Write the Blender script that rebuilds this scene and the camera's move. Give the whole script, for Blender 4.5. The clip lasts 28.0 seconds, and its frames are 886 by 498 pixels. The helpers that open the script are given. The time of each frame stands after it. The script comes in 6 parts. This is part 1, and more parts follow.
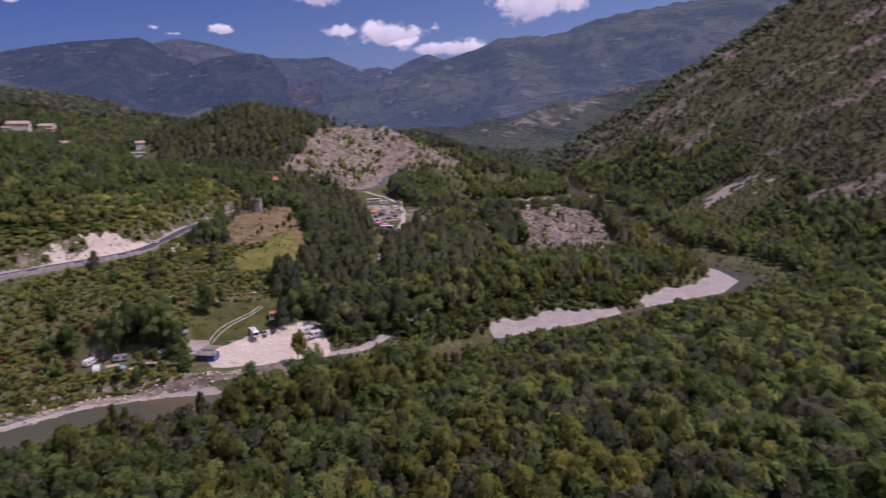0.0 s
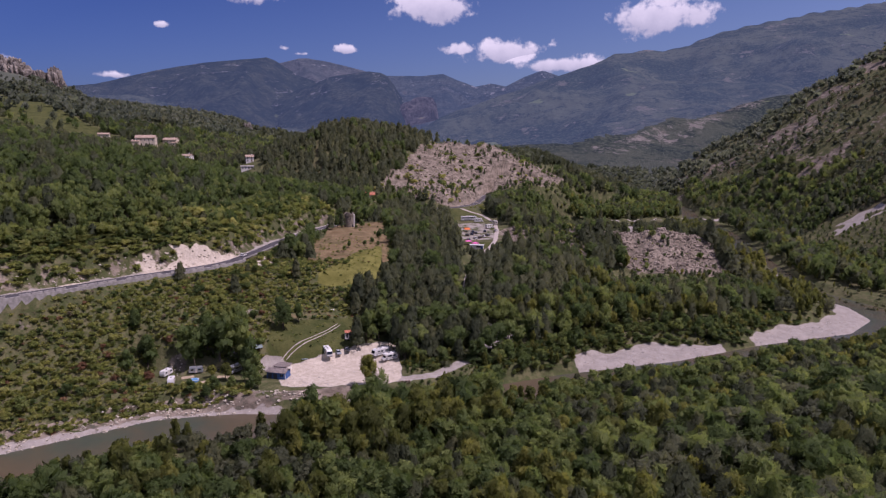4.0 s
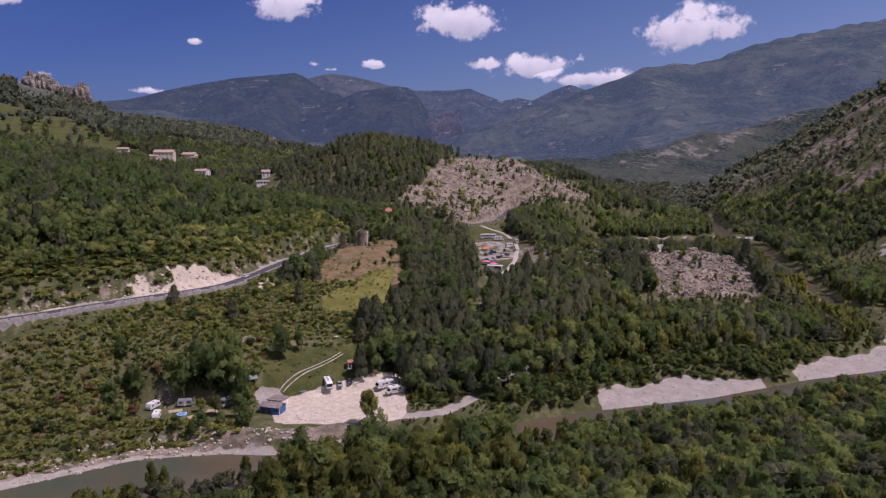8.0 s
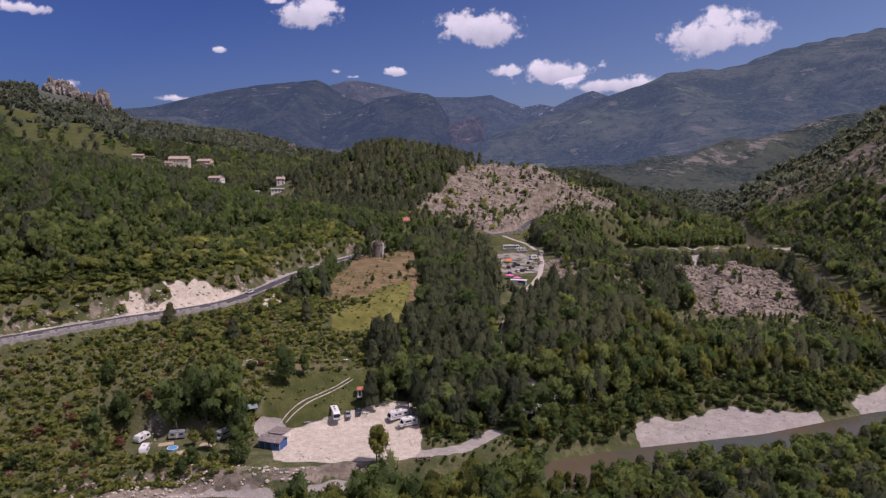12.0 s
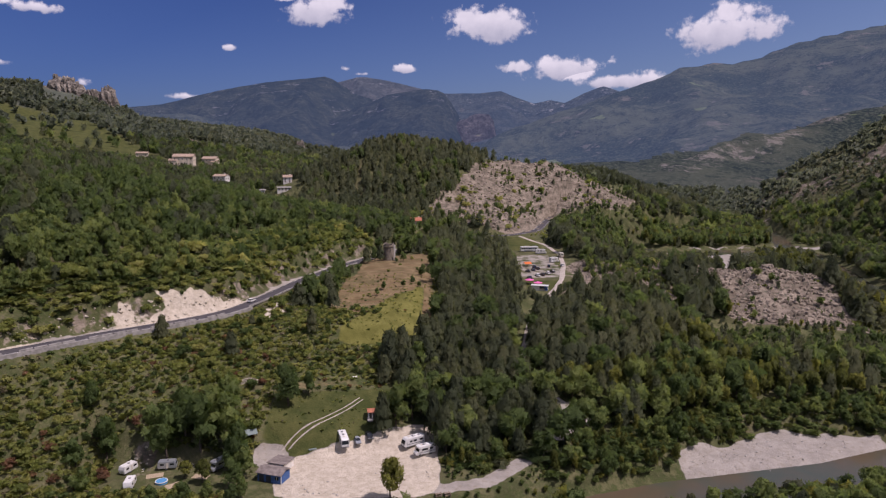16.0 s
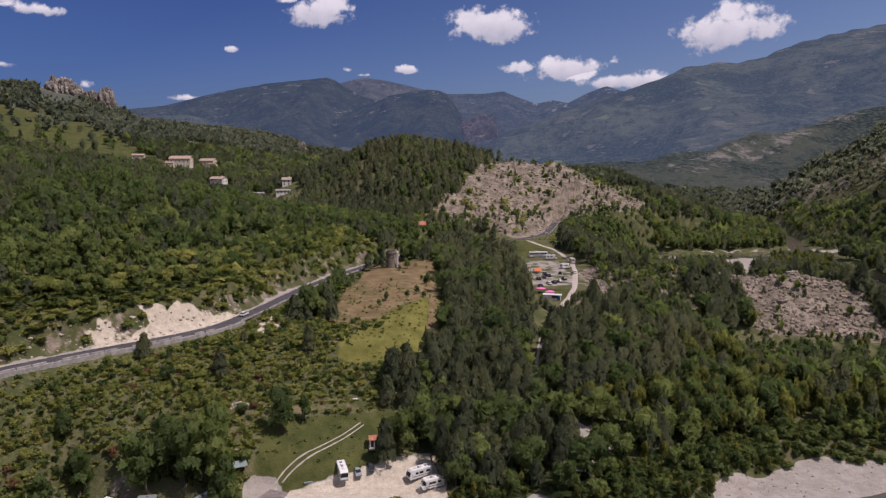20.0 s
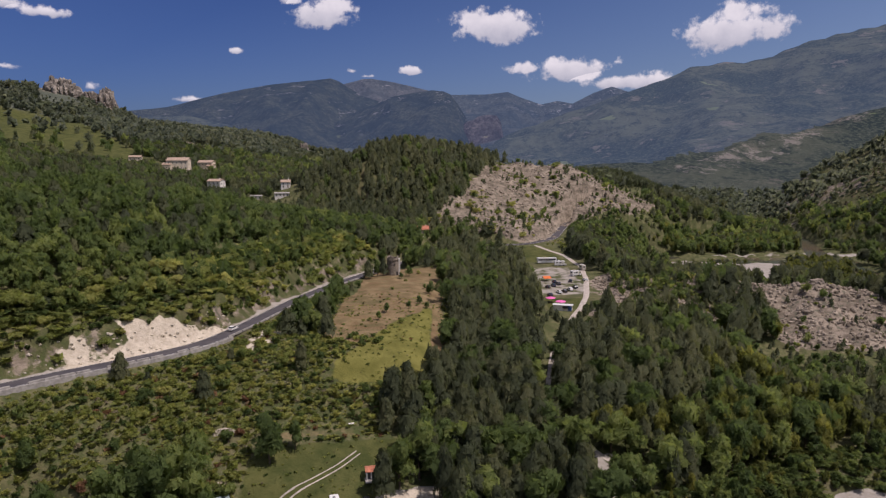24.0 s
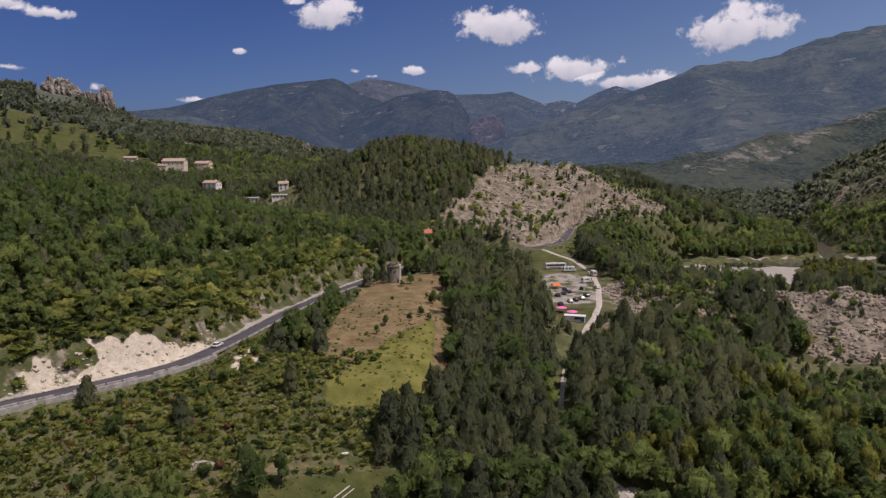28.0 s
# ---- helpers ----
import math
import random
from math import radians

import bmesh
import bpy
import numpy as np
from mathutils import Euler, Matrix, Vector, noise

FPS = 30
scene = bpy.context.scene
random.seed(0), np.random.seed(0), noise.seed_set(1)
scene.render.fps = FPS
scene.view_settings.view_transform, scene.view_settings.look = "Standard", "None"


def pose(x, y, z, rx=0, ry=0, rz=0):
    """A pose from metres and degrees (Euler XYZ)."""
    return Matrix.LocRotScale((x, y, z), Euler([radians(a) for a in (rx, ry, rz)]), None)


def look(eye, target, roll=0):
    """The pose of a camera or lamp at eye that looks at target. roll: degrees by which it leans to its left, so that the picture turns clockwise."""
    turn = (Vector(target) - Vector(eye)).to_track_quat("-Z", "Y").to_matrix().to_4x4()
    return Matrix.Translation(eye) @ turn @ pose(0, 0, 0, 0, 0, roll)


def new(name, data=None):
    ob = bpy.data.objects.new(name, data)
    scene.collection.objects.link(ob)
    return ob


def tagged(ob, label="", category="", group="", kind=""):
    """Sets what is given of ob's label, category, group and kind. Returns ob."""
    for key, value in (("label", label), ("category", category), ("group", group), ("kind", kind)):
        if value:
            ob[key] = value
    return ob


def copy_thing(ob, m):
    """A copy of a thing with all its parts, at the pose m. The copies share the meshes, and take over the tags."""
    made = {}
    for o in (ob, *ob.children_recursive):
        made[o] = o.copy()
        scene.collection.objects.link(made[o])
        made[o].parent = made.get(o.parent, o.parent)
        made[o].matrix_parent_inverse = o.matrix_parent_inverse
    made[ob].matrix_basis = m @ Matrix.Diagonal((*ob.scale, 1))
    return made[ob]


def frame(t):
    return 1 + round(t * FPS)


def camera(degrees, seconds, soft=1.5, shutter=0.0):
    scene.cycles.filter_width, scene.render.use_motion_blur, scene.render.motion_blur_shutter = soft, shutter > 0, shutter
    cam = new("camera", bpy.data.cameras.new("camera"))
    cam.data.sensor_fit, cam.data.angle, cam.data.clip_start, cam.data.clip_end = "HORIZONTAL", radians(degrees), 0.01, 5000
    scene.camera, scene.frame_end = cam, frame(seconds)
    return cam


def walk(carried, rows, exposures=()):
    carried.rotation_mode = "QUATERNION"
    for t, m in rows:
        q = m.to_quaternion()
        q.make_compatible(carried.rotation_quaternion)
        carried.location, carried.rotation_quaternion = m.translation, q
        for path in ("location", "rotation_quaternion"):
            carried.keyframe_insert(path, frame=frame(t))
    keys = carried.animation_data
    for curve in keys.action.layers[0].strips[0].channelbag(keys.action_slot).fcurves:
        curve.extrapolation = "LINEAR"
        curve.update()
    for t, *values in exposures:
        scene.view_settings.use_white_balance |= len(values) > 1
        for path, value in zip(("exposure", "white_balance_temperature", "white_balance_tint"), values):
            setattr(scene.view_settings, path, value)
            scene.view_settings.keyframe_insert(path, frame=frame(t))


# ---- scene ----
# the flight: seconds, eye x y z, heading (degrees to the right of +y), tilt, lean
FLIGHT = [
    (0.0, -11.60, -8.24, 94.18, 14.454, -10.742, -0.003),
    (0.5, -9.13, -7.60, 94.23, 8.698, -10.580, 0.156),
    (1.0, -6.69, -6.82, 94.07, 6.362, -10.362, 0.204),
    (1.5, -4.84, -5.58, 94.02, 5.892, -10.192, 0.211),
    (2.0, -3.15, -3.98, 93.92, 5.793, -10.035, 0.273),
    (2.5, -1.49, -2.04, 94.01, 5.621, -9.889, 0.317),
    (3.0, -0.00, -0.00, 94.00, 5.377, -9.700, 0.331),
    (3.5, 1.38, 2.13, 94.11, 5.200, -9.556, 0.354),
    (5.5, 6.36, 11.92, 94.40, 4.271, -8.968, 0.308),
    (6.0, 7.41, 14.41, 94.39, 3.978, -8.781, 0.307),
    (7.0, 9.17, 19.94, 94.45, 3.304, -8.481, 0.315),
    (8.0, 10.48, 25.77, 94.42, 2.726, -8.249, 0.330),
    (9.0, 11.22, 31.67, 94.30, 2.226, -8.022, 0.365),
    (10.0, 11.95, 37.73, 94.40, 1.739, -7.877, 0.338),
    (11.0, 12.10, 43.98, 94.29, 1.325, -7.761, 0.344),
    (12.0, 11.91, 50.26, 94.33, 0.955, -7.703, 0.334),
    (12.5, 11.59, 53.44, 94.26, 0.833, -7.753, 0.375),
    (14.5, 10.19, 65.55, 94.24, 0.386, -7.898, 0.227),
    (15.0, 9.85, 68.37, 94.31, 0.325, -7.915, 0.204),
    (16.0, 9.04, 74.14, 94.31, 0.161, -7.975, 0.132),
    (17.0, 8.25, 79.57, 94.46, 0.000, -8.000, 0.094),
    (18.0, 7.68, 84.39, 94.43, 0.008, -7.952, 0.017),
    (19.0, 7.46, 88.87, 94.59, 0.005, -7.952, -0.013),
    (20.0, 7.44, 93.63, 94.64, -0.058, -7.914, -0.064),
    (21.0, 7.70, 98.15, 94.71, -0.228, -7.910, -0.159),
    (21.5, 7.82, 100.55, 94.70, -0.278, -7.899, -0.180),
    (23.5, 7.63, 109.54, 95.10, -0.410, -7.876, -0.156),
    (24.0, 7.47, 111.80, 95.06, -0.412, -7.836, -0.138),
    (25.0, 7.19, 116.77, 95.05, -0.476, -7.867, -0.155),
    (26.0, 7.35, 121.70, 94.94, -0.626, -7.865, -0.162),
    (27.0, 7.51, 126.41, 94.99, -0.739, -7.869, -0.293),
    (28.0, 7.47, 131.28, 95.22, -0.727, -7.836, -0.257),
]


def flown(x, y, z, heading, tilt, lean):
    return pose(x, y, z, 90 + tilt, 0, -heading) @ pose(0, 0, 0, 0, 0, lean)


cam = camera(66.62, 28.0, soft=1.25, shutter=0.5)
walk(cam, [(t, flown(*row)) for t, *row in FLIGHT], [(0, 0.17, 5900, 44), (11, 0.18, 6080, 37), (28, 0.18, 6420, 23)])
# ---- end of the flight ----

# ---- world and sun ----
SUN_AZIMUTH = radians(110)     # to the right of +y
SUN_HEIGHT = radians(61)
CLOUDS = (  # bearing and height in degrees, half sizes in degrees, density
    (4.4, 10.2, 3.7, 1.40, 1.0), (2.2, 10.9, 1.6, 1.05, 1.0), (-10.0, 11.1, 2.3, 1.35, 1.0), (-9.1, 11.8, 1.8, 0.75, 1.0), (-12.5, 12.2, 0.85, 0.5, 1.0),
    (22.0, 9.2, 3.5, 1.65, 1.0), (22.4, 10.4, 1.9, 1.05, 1.0), (10.2, 6.8, 3.3, 1.10, 1.0), (6.4, 7.1, 1.6, 0.55, 0.9), (15.1, 5.8, 3.6, 0.72, 0.95),
    (-3.0, 6.9, 1.05, 0.38, 1.0), (-16.9, 8.2, 0.6, 0.28, 0.8), (-29.8, 10.1, 1.5, 0.34, 0.5), (-32.6, 10.5, 1.2, 0.43, 0.5), (-20.6, 4.4, 1.2, 0.24, 0.6),
    (-27.4, 5.2, 0.58, 0.38, 0.5), (-7.9, 6.9, 0.43, 0.24, 0.5), (-32.8, 6.3, 0.96, 0.19, 0.4), (-6.7, 6.5, 0.67, 0.14, 0.4), (-14.5, 14.2, 1.7, 0.7, 0.9),
)


def world():
    w = bpy.data.worlds.new("sky")
    w.use_nodes = True
    nt = w.node_tree
    nt.nodes.clear()
    N, L = nt.nodes.new, nt.links.new
    out, back = N("ShaderNodeOutputWorld"), N("ShaderNodeBackground")
    sky = N("ShaderNodeTexSky")
    sky.sky_type, sky.sun_disc = "NISHITA", False
    sky.sun_elevation, sky.sun_rotation = SUN_HEIGHT, SUN_AZIMUTH
    sky.altitude, sky.air_density, sky.dust_density, sky.ozone_density = 800, 1.0, 2.2, 2.4
    co = N("ShaderNodeTexCoord")
    sep = N("ShaderNodeSeparateXYZ")
    L(co.outputs["Generated"], sep.inputs[0])

    def m(op, a, b=0.0, c=None, clamp=False):
        n = N("ShaderNodeMath")
        n.operation, n.use_clamp = op, clamp
        for i, v in enumerate((a, b) if c is None else (a, b, c)):
            if isinstance(v, (int, float)):
                n.inputs[i].default_value = v
            else:
                L(v, n.inputs[i])
        return n.outputs[0]

    bearing = m("DEGREES", m("ARCTAN2", sep.outputs[0], sep.outputs[1]))
    height = m("DEGREES", m("ARCSINE", sep.outputs[2]))
    plane = N("ShaderNodeCombineXYZ")
    L(bearing, plane.inputs[0])
    L(height, plane.inputs[1])
    puff = N("ShaderNodeTexNoise")
    puff.inputs["Scale"].default_value, puff.inputs["Detail"].default_value = 0.85, 9
    puff.inputs["Roughness"].default_value = 0.60
    L(plane.outputs[0], puff.inputs["Vector"])
    lobes = N("ShaderNodeTexNoise")
    lobes.inputs["Scale"].default_value, lobes.inputs["Detail"].default_value = 0.33, 2
    L(plane.outputs[0], lobes.inputs["Vector"])
    body, belly = None, None
    for az, el, rx, ry, dense in CLOUDS:
        dx = m("DIVIDE", m("SUBTRACT", bearing, az), rx * 1.12)
        dy = m("DIVIDE", m("SUBTRACT", height, el), ry * 1.12)
        low = m("MULTIPLY", m("LESS_THAN", dy, 0.0), 0.9)
        d = m("SQRT", m("ADD", m("MULTIPLY", dx, dx), m("MULTIPLY", m("MULTIPLY", dy, dy), m("ADD", low, 1.0))))
        v = m("MULTIPLY", m("SUBTRACT", 1.0, d), dense)
        body = v if body is None else m("MAXIMUM", body, v)
        lit = m("MULTIPLY", m("SUBTRACT", dy, -0.55, clamp=True), m("GREATER_THAN", v, -0.3))
        belly = lit if belly is None else m("MAXIMUM", belly, lit)
    edge = m("ADD", m("MULTIPLY", m("SUBTRACT", puff.outputs[0], 0.5), 1.75), m("MULTIPLY", m("SUBTRACT", lobes.outputs[0], 0.5), 1.1))
    mask = m("DIVIDE", m("ADD", body, edge), 0.42, clamp=True)
    mask = m("MULTIPLY", m("MULTIPLY", mask, mask), m("SUBTRACT", 3.0, m("MULTIPLY", mask, 2.0)))
    # scattered cumulus over the unseen rest of sky, added to raise the fill light
    high_sky = N("ShaderNodeTexNoise")
    high_sky.inputs["Scale"].default_value, high_sky.inputs["Detail"].default_value = 3.2, 8
    L(co.outputs["Generated"], high_sky.inputs["Vector"])
    above = m("MULTIPLY", m("DIVIDE", m("SUBTRACT", high_sky.outputs[0], 0.43), 0.10, clamp=True), m("DIVIDE", m("SUBTRACT", height, 17.0), 8.0, clamp=True))
    mask = m("MAXIMUM", mask, above)
    tone = m("ADD", m("MULTIPLY", m("ADD", belly, m("SUBTRACT", puff.outputs[0], 0.5)), 0.7), 0.15, clamp=True)
    white = N("ShaderNodeMix")
    white.data_type = "RGBA"
    white.inputs[6].default_value, white.inputs[7].default_value = (5.2, 5.5, 6.4, 1), (11.0, 10.8, 10.8, 1)
    L(tone, white.inputs[0])
    deep = N("ShaderNodeMix")
    deep.data_type, deep.blend_type = "RGBA", "MULTIPLY"
    deep.inputs[0].default_value = 1.0
    L(sky.outputs[0], deep.inputs[6])
    # clearer and deeper away from the sun, paler towards it and towards the skyline
    towards = m("COSINE", m("SUBTRACT", m("ARCTAN2", sep.outputs[0], sep.outputs[1]), SUN_AZIMUTH))
    veil = m("ADD", m("MULTIPLY", towards, 0.8), m("SUBTRACT", 0.72, m("MULTIPLY", height, 0.020)), clamp=True)
    tint = N("ShaderNodeMix")
    tint.data_type = "RGBA"
    tint.inputs[6].default_value, tint.inputs[7].default_value = (0.32, 0.455, 0.78, 1), (0.98, 1.02, 1.08, 1)
    L(veil, tint.inputs[0])
    L(tint.outputs[2], deep.inputs[7])
    both = N("ShaderNodeMix")
    both.data_type = "RGBA"
    L(m("MULTIPLY", mask, 0.95), both.inputs[0])
    L(deep.outputs[2], both.inputs[6])
    L(white.outputs[2], both.inputs[7])
    L(both.outputs[2], back.inputs["Color"])
    back.inputs["Strength"].default_value = 0.064
    L(back.outputs[0], out.inputs[0])
    scene.world = w


world()
sun_lamp = bpy.data.lights.new("sun", "SUN")
sun_lamp.energy, sun_lamp.angle, sun_lamp.color = 3.3, radians(0.5), (1.0, 0.94, 0.84)
sun = new("sun", sun_lamp)
sun_way = Vector((math.sin(SUN_AZIMUTH) * math.cos(SUN_HEIGHT), math.cos(SUN_AZIMUTH) * math.cos(SUN_HEIGHT), math.sin(SUN_HEIGHT)))
sun.matrix_world = look(sun_way * 900, (0, 0, 0))

# ---- materials ----
def material(name, rough=0.8, metal=0.0, spec=0.3):
    mt = bpy.data.materials.new(name)
    mt.use_nodes = True
    b = mt.node_tree.nodes["Principled BSDF"]
    b.inputs["Roughness"].default_value, b.inputs["Metallic"].default_value = rough, metal
    b.inputs["Specular IOR Level"].default_value = spec
    return mt, mt.node_tree, b


def mix(nt, f, a, b, blend="MIX"):
    n = nt.nodes.new("ShaderNodeMix")
    n.data_type, n.blend_type = "RGBA", blend
    for i, v in ((0, f), (6, a), (7, b)):
        if isinstance(v, (int, float)):
            n.inputs[i].default_value = v
        elif isinstance(v, tuple):
            n.inputs[i].default_value = (*v, 1.0)
        else:
            nt.links.new(v, n.inputs[i])
    return n.outputs[2]


def maths(nt, op, a, b=0.0, clamp=False):
    n = nt.nodes.new("ShaderNodeMath")
    n.operation, n.use_clamp = op, clamp
    for i, v in enumerate((a, b)):
        if isinstance(v, (int, float)):
            n.inputs[i].default_value = v
        else:
            nt.links.new(v, n.inputs[i])
    return n.outputs[0]


def position(nt, stretch=None):
    g = nt.nodes.new("ShaderNodeNewGeometry").outputs["Position"]
    if not stretch:
        return g
    n = nt.nodes.new("ShaderNodeMapping")
    n.inputs["Scale"].default_value = stretch
    nt.links.new(g, n.inputs[0])
    return n.outputs[0]


def noisy(nt, scale, detail=4, rough=0.55, stretch=None):
    n = nt.nodes.new("ShaderNodeTexNoise")
    n.inputs["Scale"].default_value, n.inputs["Detail"].default_value, n.inputs["Roughness"].default_value = scale, detail, rough
    nt.links.new(position(nt, stretch), n.inputs["Vector"])
    return n.outputs[0]


def steep(nt, v, lo, hi):
    n = nt.nodes.new("ShaderNodeMapRange")
    n.interpolation_type = "SMOOTHSTEP"
    nt.links.new(v, n.inputs[0])
    n.inputs[1].default_value, n.inputs[2].default_value = lo, hi
    return n.outputs[0]


def attr(nt, name):
    n = nt.nodes.new("ShaderNodeAttribute")
    n.attribute_name = name
    return n.outputs["Fac"]


def bump(nt, b, height, strength, distance):
    n = nt.nodes.new("ShaderNodeBump")
    n.inputs["Strength"].default_value, n.inputs["Distance"].default_value = strength, distance
    nt.links.new(height, n.inputs["Height"])
    nt.links.new(n.outputs[0], b.inputs["Normal"])


def plain(name, colour, rough=0.6, metal=0.0, spec=0.4, vary=0.12, scale=3.0, relief=0.0, per_object=0.0):
    """Paint, cloth, plaster, metal: one colour with grime and a fine grain."""
    mt, nt, b = material(name, rough, metal, spec)
    dark = tuple(c * (1 - vary * 2) for c in colour)
    light = tuple(min(1, c * (1 + vary)) for c in colour)
    col = mix(nt, steep(nt, noisy(nt, scale, 6), 0.3, 0.7), dark, light)
    if per_object:
        r = nt.nodes.new("ShaderNodeObjectInfo").outputs["Random"]
        col = mix(nt, maths(nt, "MULTIPLY", r, per_object), col, (0.02, 0.02, 0.02))
    nt.links.new(col, b.inputs["Base Color"])
    if relief:
        bump(nt, b, noisy(nt, scale * 6, 5), 0.5, relief)
    return mt


def foliage(name, dark, mid, light, see=0.5, gaps=2.6):
    """Leaves: the colour goes from tree to tree and from clump to clump; light passes through."""
    mt, nt, b = material(name, 0.62, 0.0, 0.18)
    tree = maths(nt, "FRACT", maths(nt, "ADD", attr(nt, "tint"), nt.nodes.new("ShaderNodeObjectInfo").outputs["Random"]))
    leaf = nt.nodes.new("ShaderNodeNewGeometry").outputs["Random Per Island"]
    t = maths(nt, "ADD", maths(nt, "MULTIPLY", tree, 0.56), maths(nt, "MULTIPLY", leaf, 0.36))
    tuft = noisy(nt, 2.2, 4, 0.75)
    t = maths(nt, "ADD", t, maths(nt, "MULTIPLY", maths(nt, "SUBTRACT", tuft, 0.36), 0.55))
    ramp = nt.nodes.new("ShaderNodeValToRGB")
    ramp.color_ramp.elements[0].color, ramp.color_ramp.elements[1].color = (*dark, 1), (*light, 1)
    ramp.color_ramp.elements[0].position, ramp.color_ramp.elements[1].position = 0.1, 0.95
    ramp.color_ramp.elements.new(0.55).color = (*mid, 1)
    nt.links.new(t, ramp.inputs[0])
    nt.links.new(ramp.outputs[0], b.inputs["Base Color"])
    bump(nt, b, tuft, 0.7, 0.35)
    tr = nt.nodes.new("ShaderNodeBsdfTranslucent")
    nt.links.new(mix(nt, 1.0, ramp.outputs[0], (1.55, 1.55, 1.25), "MULTIPLY"), tr.inputs["Color"])
    mx = nt.nodes.new("ShaderNodeMixShader")
    mx.inputs[0].default_value = see
    nt.links.new(b.outputs[0], mx.inputs[1])
    nt.links.new(tr.outputs[0], mx.inputs[2])
    last = mx.outputs[0]
    if gaps:
        # the scraps are sprays of leaves with holes between them
        hole = nt.nodes.new("ShaderNodeMixShader")
        nt.links.new(steep(nt, noisy(nt, gaps, 3, 0.7), 0.52, 0.55), hole.inputs[0])
        nt.links.new(last, hole.inputs[1])
        nt.links.new(nt.nodes.new("ShaderNodeBsdfTransparent").outputs[0], hole.inputs[2])
        last = hole.outputs[0]
    nt.links.new(last, nt.nodes["Material Output"].inputs[0])
    return mt


def ground_material():
    """Undergrowth and dry soil, with limestone, gravel, dry meadow and lawn where the masks say."""
    mt, nt, b = material("ground", 0.95, 0.0, 0.1)
    big, mid_, fine = noisy(nt, 0.025, 5), noisy(nt, 0.16, 6, 0.65), noisy(nt, 1.3, 5, 0.7)
    col = mix(nt, steep(nt, mid_, 0.42, 0.58), (0.070, 0.076, 0.032), (0.135, 0.128, 0.062))
    col = mix(nt, maths(nt, "MULTIPLY", steep(nt, noisy(nt, 0.55, 6, 0.75), 0.47, 0.58), 0.8), col, (0.062, 0.080, 0.026))
    col = mix(nt, steep(nt, big, 0.50, 0.75), col, (0.125, 0.110, 0.060))
    col = mix(nt, steep(nt, fine, 0.56, 0.76), col, (0.15, 0.138, 0.085))

    def layer(col, mask, tint, lo=0.35, hi=0.6, grain=0.45):
        m = maths(nt, "ADD", attr(nt, mask), maths(nt, "MULTIPLY", maths(nt, "SUBTRACT", mid_, 0.5), grain * 2))
        return mix(nt, steep(nt, m, lo, hi), col, tint)

    # greyer, bluer green of the far woods: some haze in the base colour
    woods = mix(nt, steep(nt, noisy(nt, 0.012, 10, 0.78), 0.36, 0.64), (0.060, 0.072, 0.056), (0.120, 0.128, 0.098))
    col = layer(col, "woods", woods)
    dry = mix(nt, steep(nt, mid_, 0.35, 0.7), (0.165, 0.112, 0.058), (0.255, 0.188, 0.102))
    dry = mix(nt, maths(nt, "MULTIPLY", steep(nt, noisy(nt, 0.11, 7, 0.7, (1, 2.2, 1)), 0.46, 0.62), 0.7), dry, (0.105, 0.095, 0.042))
    col = layer(col, "dry", dry)
    lawn = mix(nt, steep(nt, mid_, 0.3, 0.7), (0.046, 0.058, 0.017), (0.100, 0.102, 0.034))
    col = layer(col, "lawn", lawn)
    hay = mix(nt, steep(nt, mid_, 0.3, 0.7), (0.110, 0.108, 0.026), (0.185, 0.175, 0.048))
    col = layer(col, "hay", hay)
    tilt_ = noisy(nt, 0.10, 8, 0.72, (1.0, 0.6, 2.4))
    rock = mix(nt, steep(nt, tilt_, 0.32, 0.66), (0.100, 0.081, 0.060), (0.320, 0.264, 0.203))
    crack = steep(nt, noisy(nt, 0.42, 6, 0.75, (1.0, 1.0, 0.35)), 0.52, 0.60)
    rock = mix(nt, maths(nt, "MULTIPLY", crack, 0.75), rock, (0.075, 0.08, 0.055))
    col = layer(col, "rock", rock, 0.4, 0.55, 0.8)
    pale = mix(nt, steep(nt, noisy(nt, 0.22, 8, 0.65), 0.2, 0.8), (0.262, 0.236, 0.205), (0.400, 0.362, 0.316))
    pale = mix(nt, steep(nt, noisy(nt, 0.7, 6, 0.7), 0.50, 0.72), pale, (0.25, 0.215, 0.165))
    col = layer(col, "pale", pale, 0.44, 0.54, 0.25)
    fresh = mix(nt, steep(nt, noisy(nt, 0.5, 8, 0.7), 0.3, 0.7), (0.42, 0.36, 0.275), (0.60, 0.53, 0.425))
    fresh = mix(nt, maths(nt, "MULTIPLY", steep(nt, noisy(nt, 1.6, 6, 0.75, (1, 1, 0.4)), 0.56, 0.64), 0.6), fresh, (0.26, 0.21, 0.15))
    col = layer(col, "marl", fresh, 0.42, 0.52, 0.5)
    nt.links.new(col, b.inputs["Base Color"])
    h = maths(nt, "ADD", maths(nt, "MULTIPLY", mid_, 0.6), maths(nt, "MULTIPLY", fine, 0.4))
    bump(nt, b, h, 0.7, 1.2)
    return mt


def rock_material(name, low, high, scale=0.12):
    mt, nt, b = material(name, 0.92, 0.0, 0.15)
    n = noisy(nt, scale, 9, 0.7, (1.0, 0.7, 1.8))
    col = mix(nt, steep(nt, n, 0.32, 0.66), low, high)
    crack = steep(nt, noisy(nt, scale * 4, 6, 0.75, (1.0, 1.0, 0.4)), 0.54, 0.62)
    col = mix(nt, maths(nt, "MULTIPLY", crack, 0.5), col, (0.07, 0.075, 0.05))
    nt.links.new(col, b.inputs["Base Color"])
    bump(nt, b, noisy(nt, scale * 3, 8, 0.7), 0.8, 1.5)
    return mt


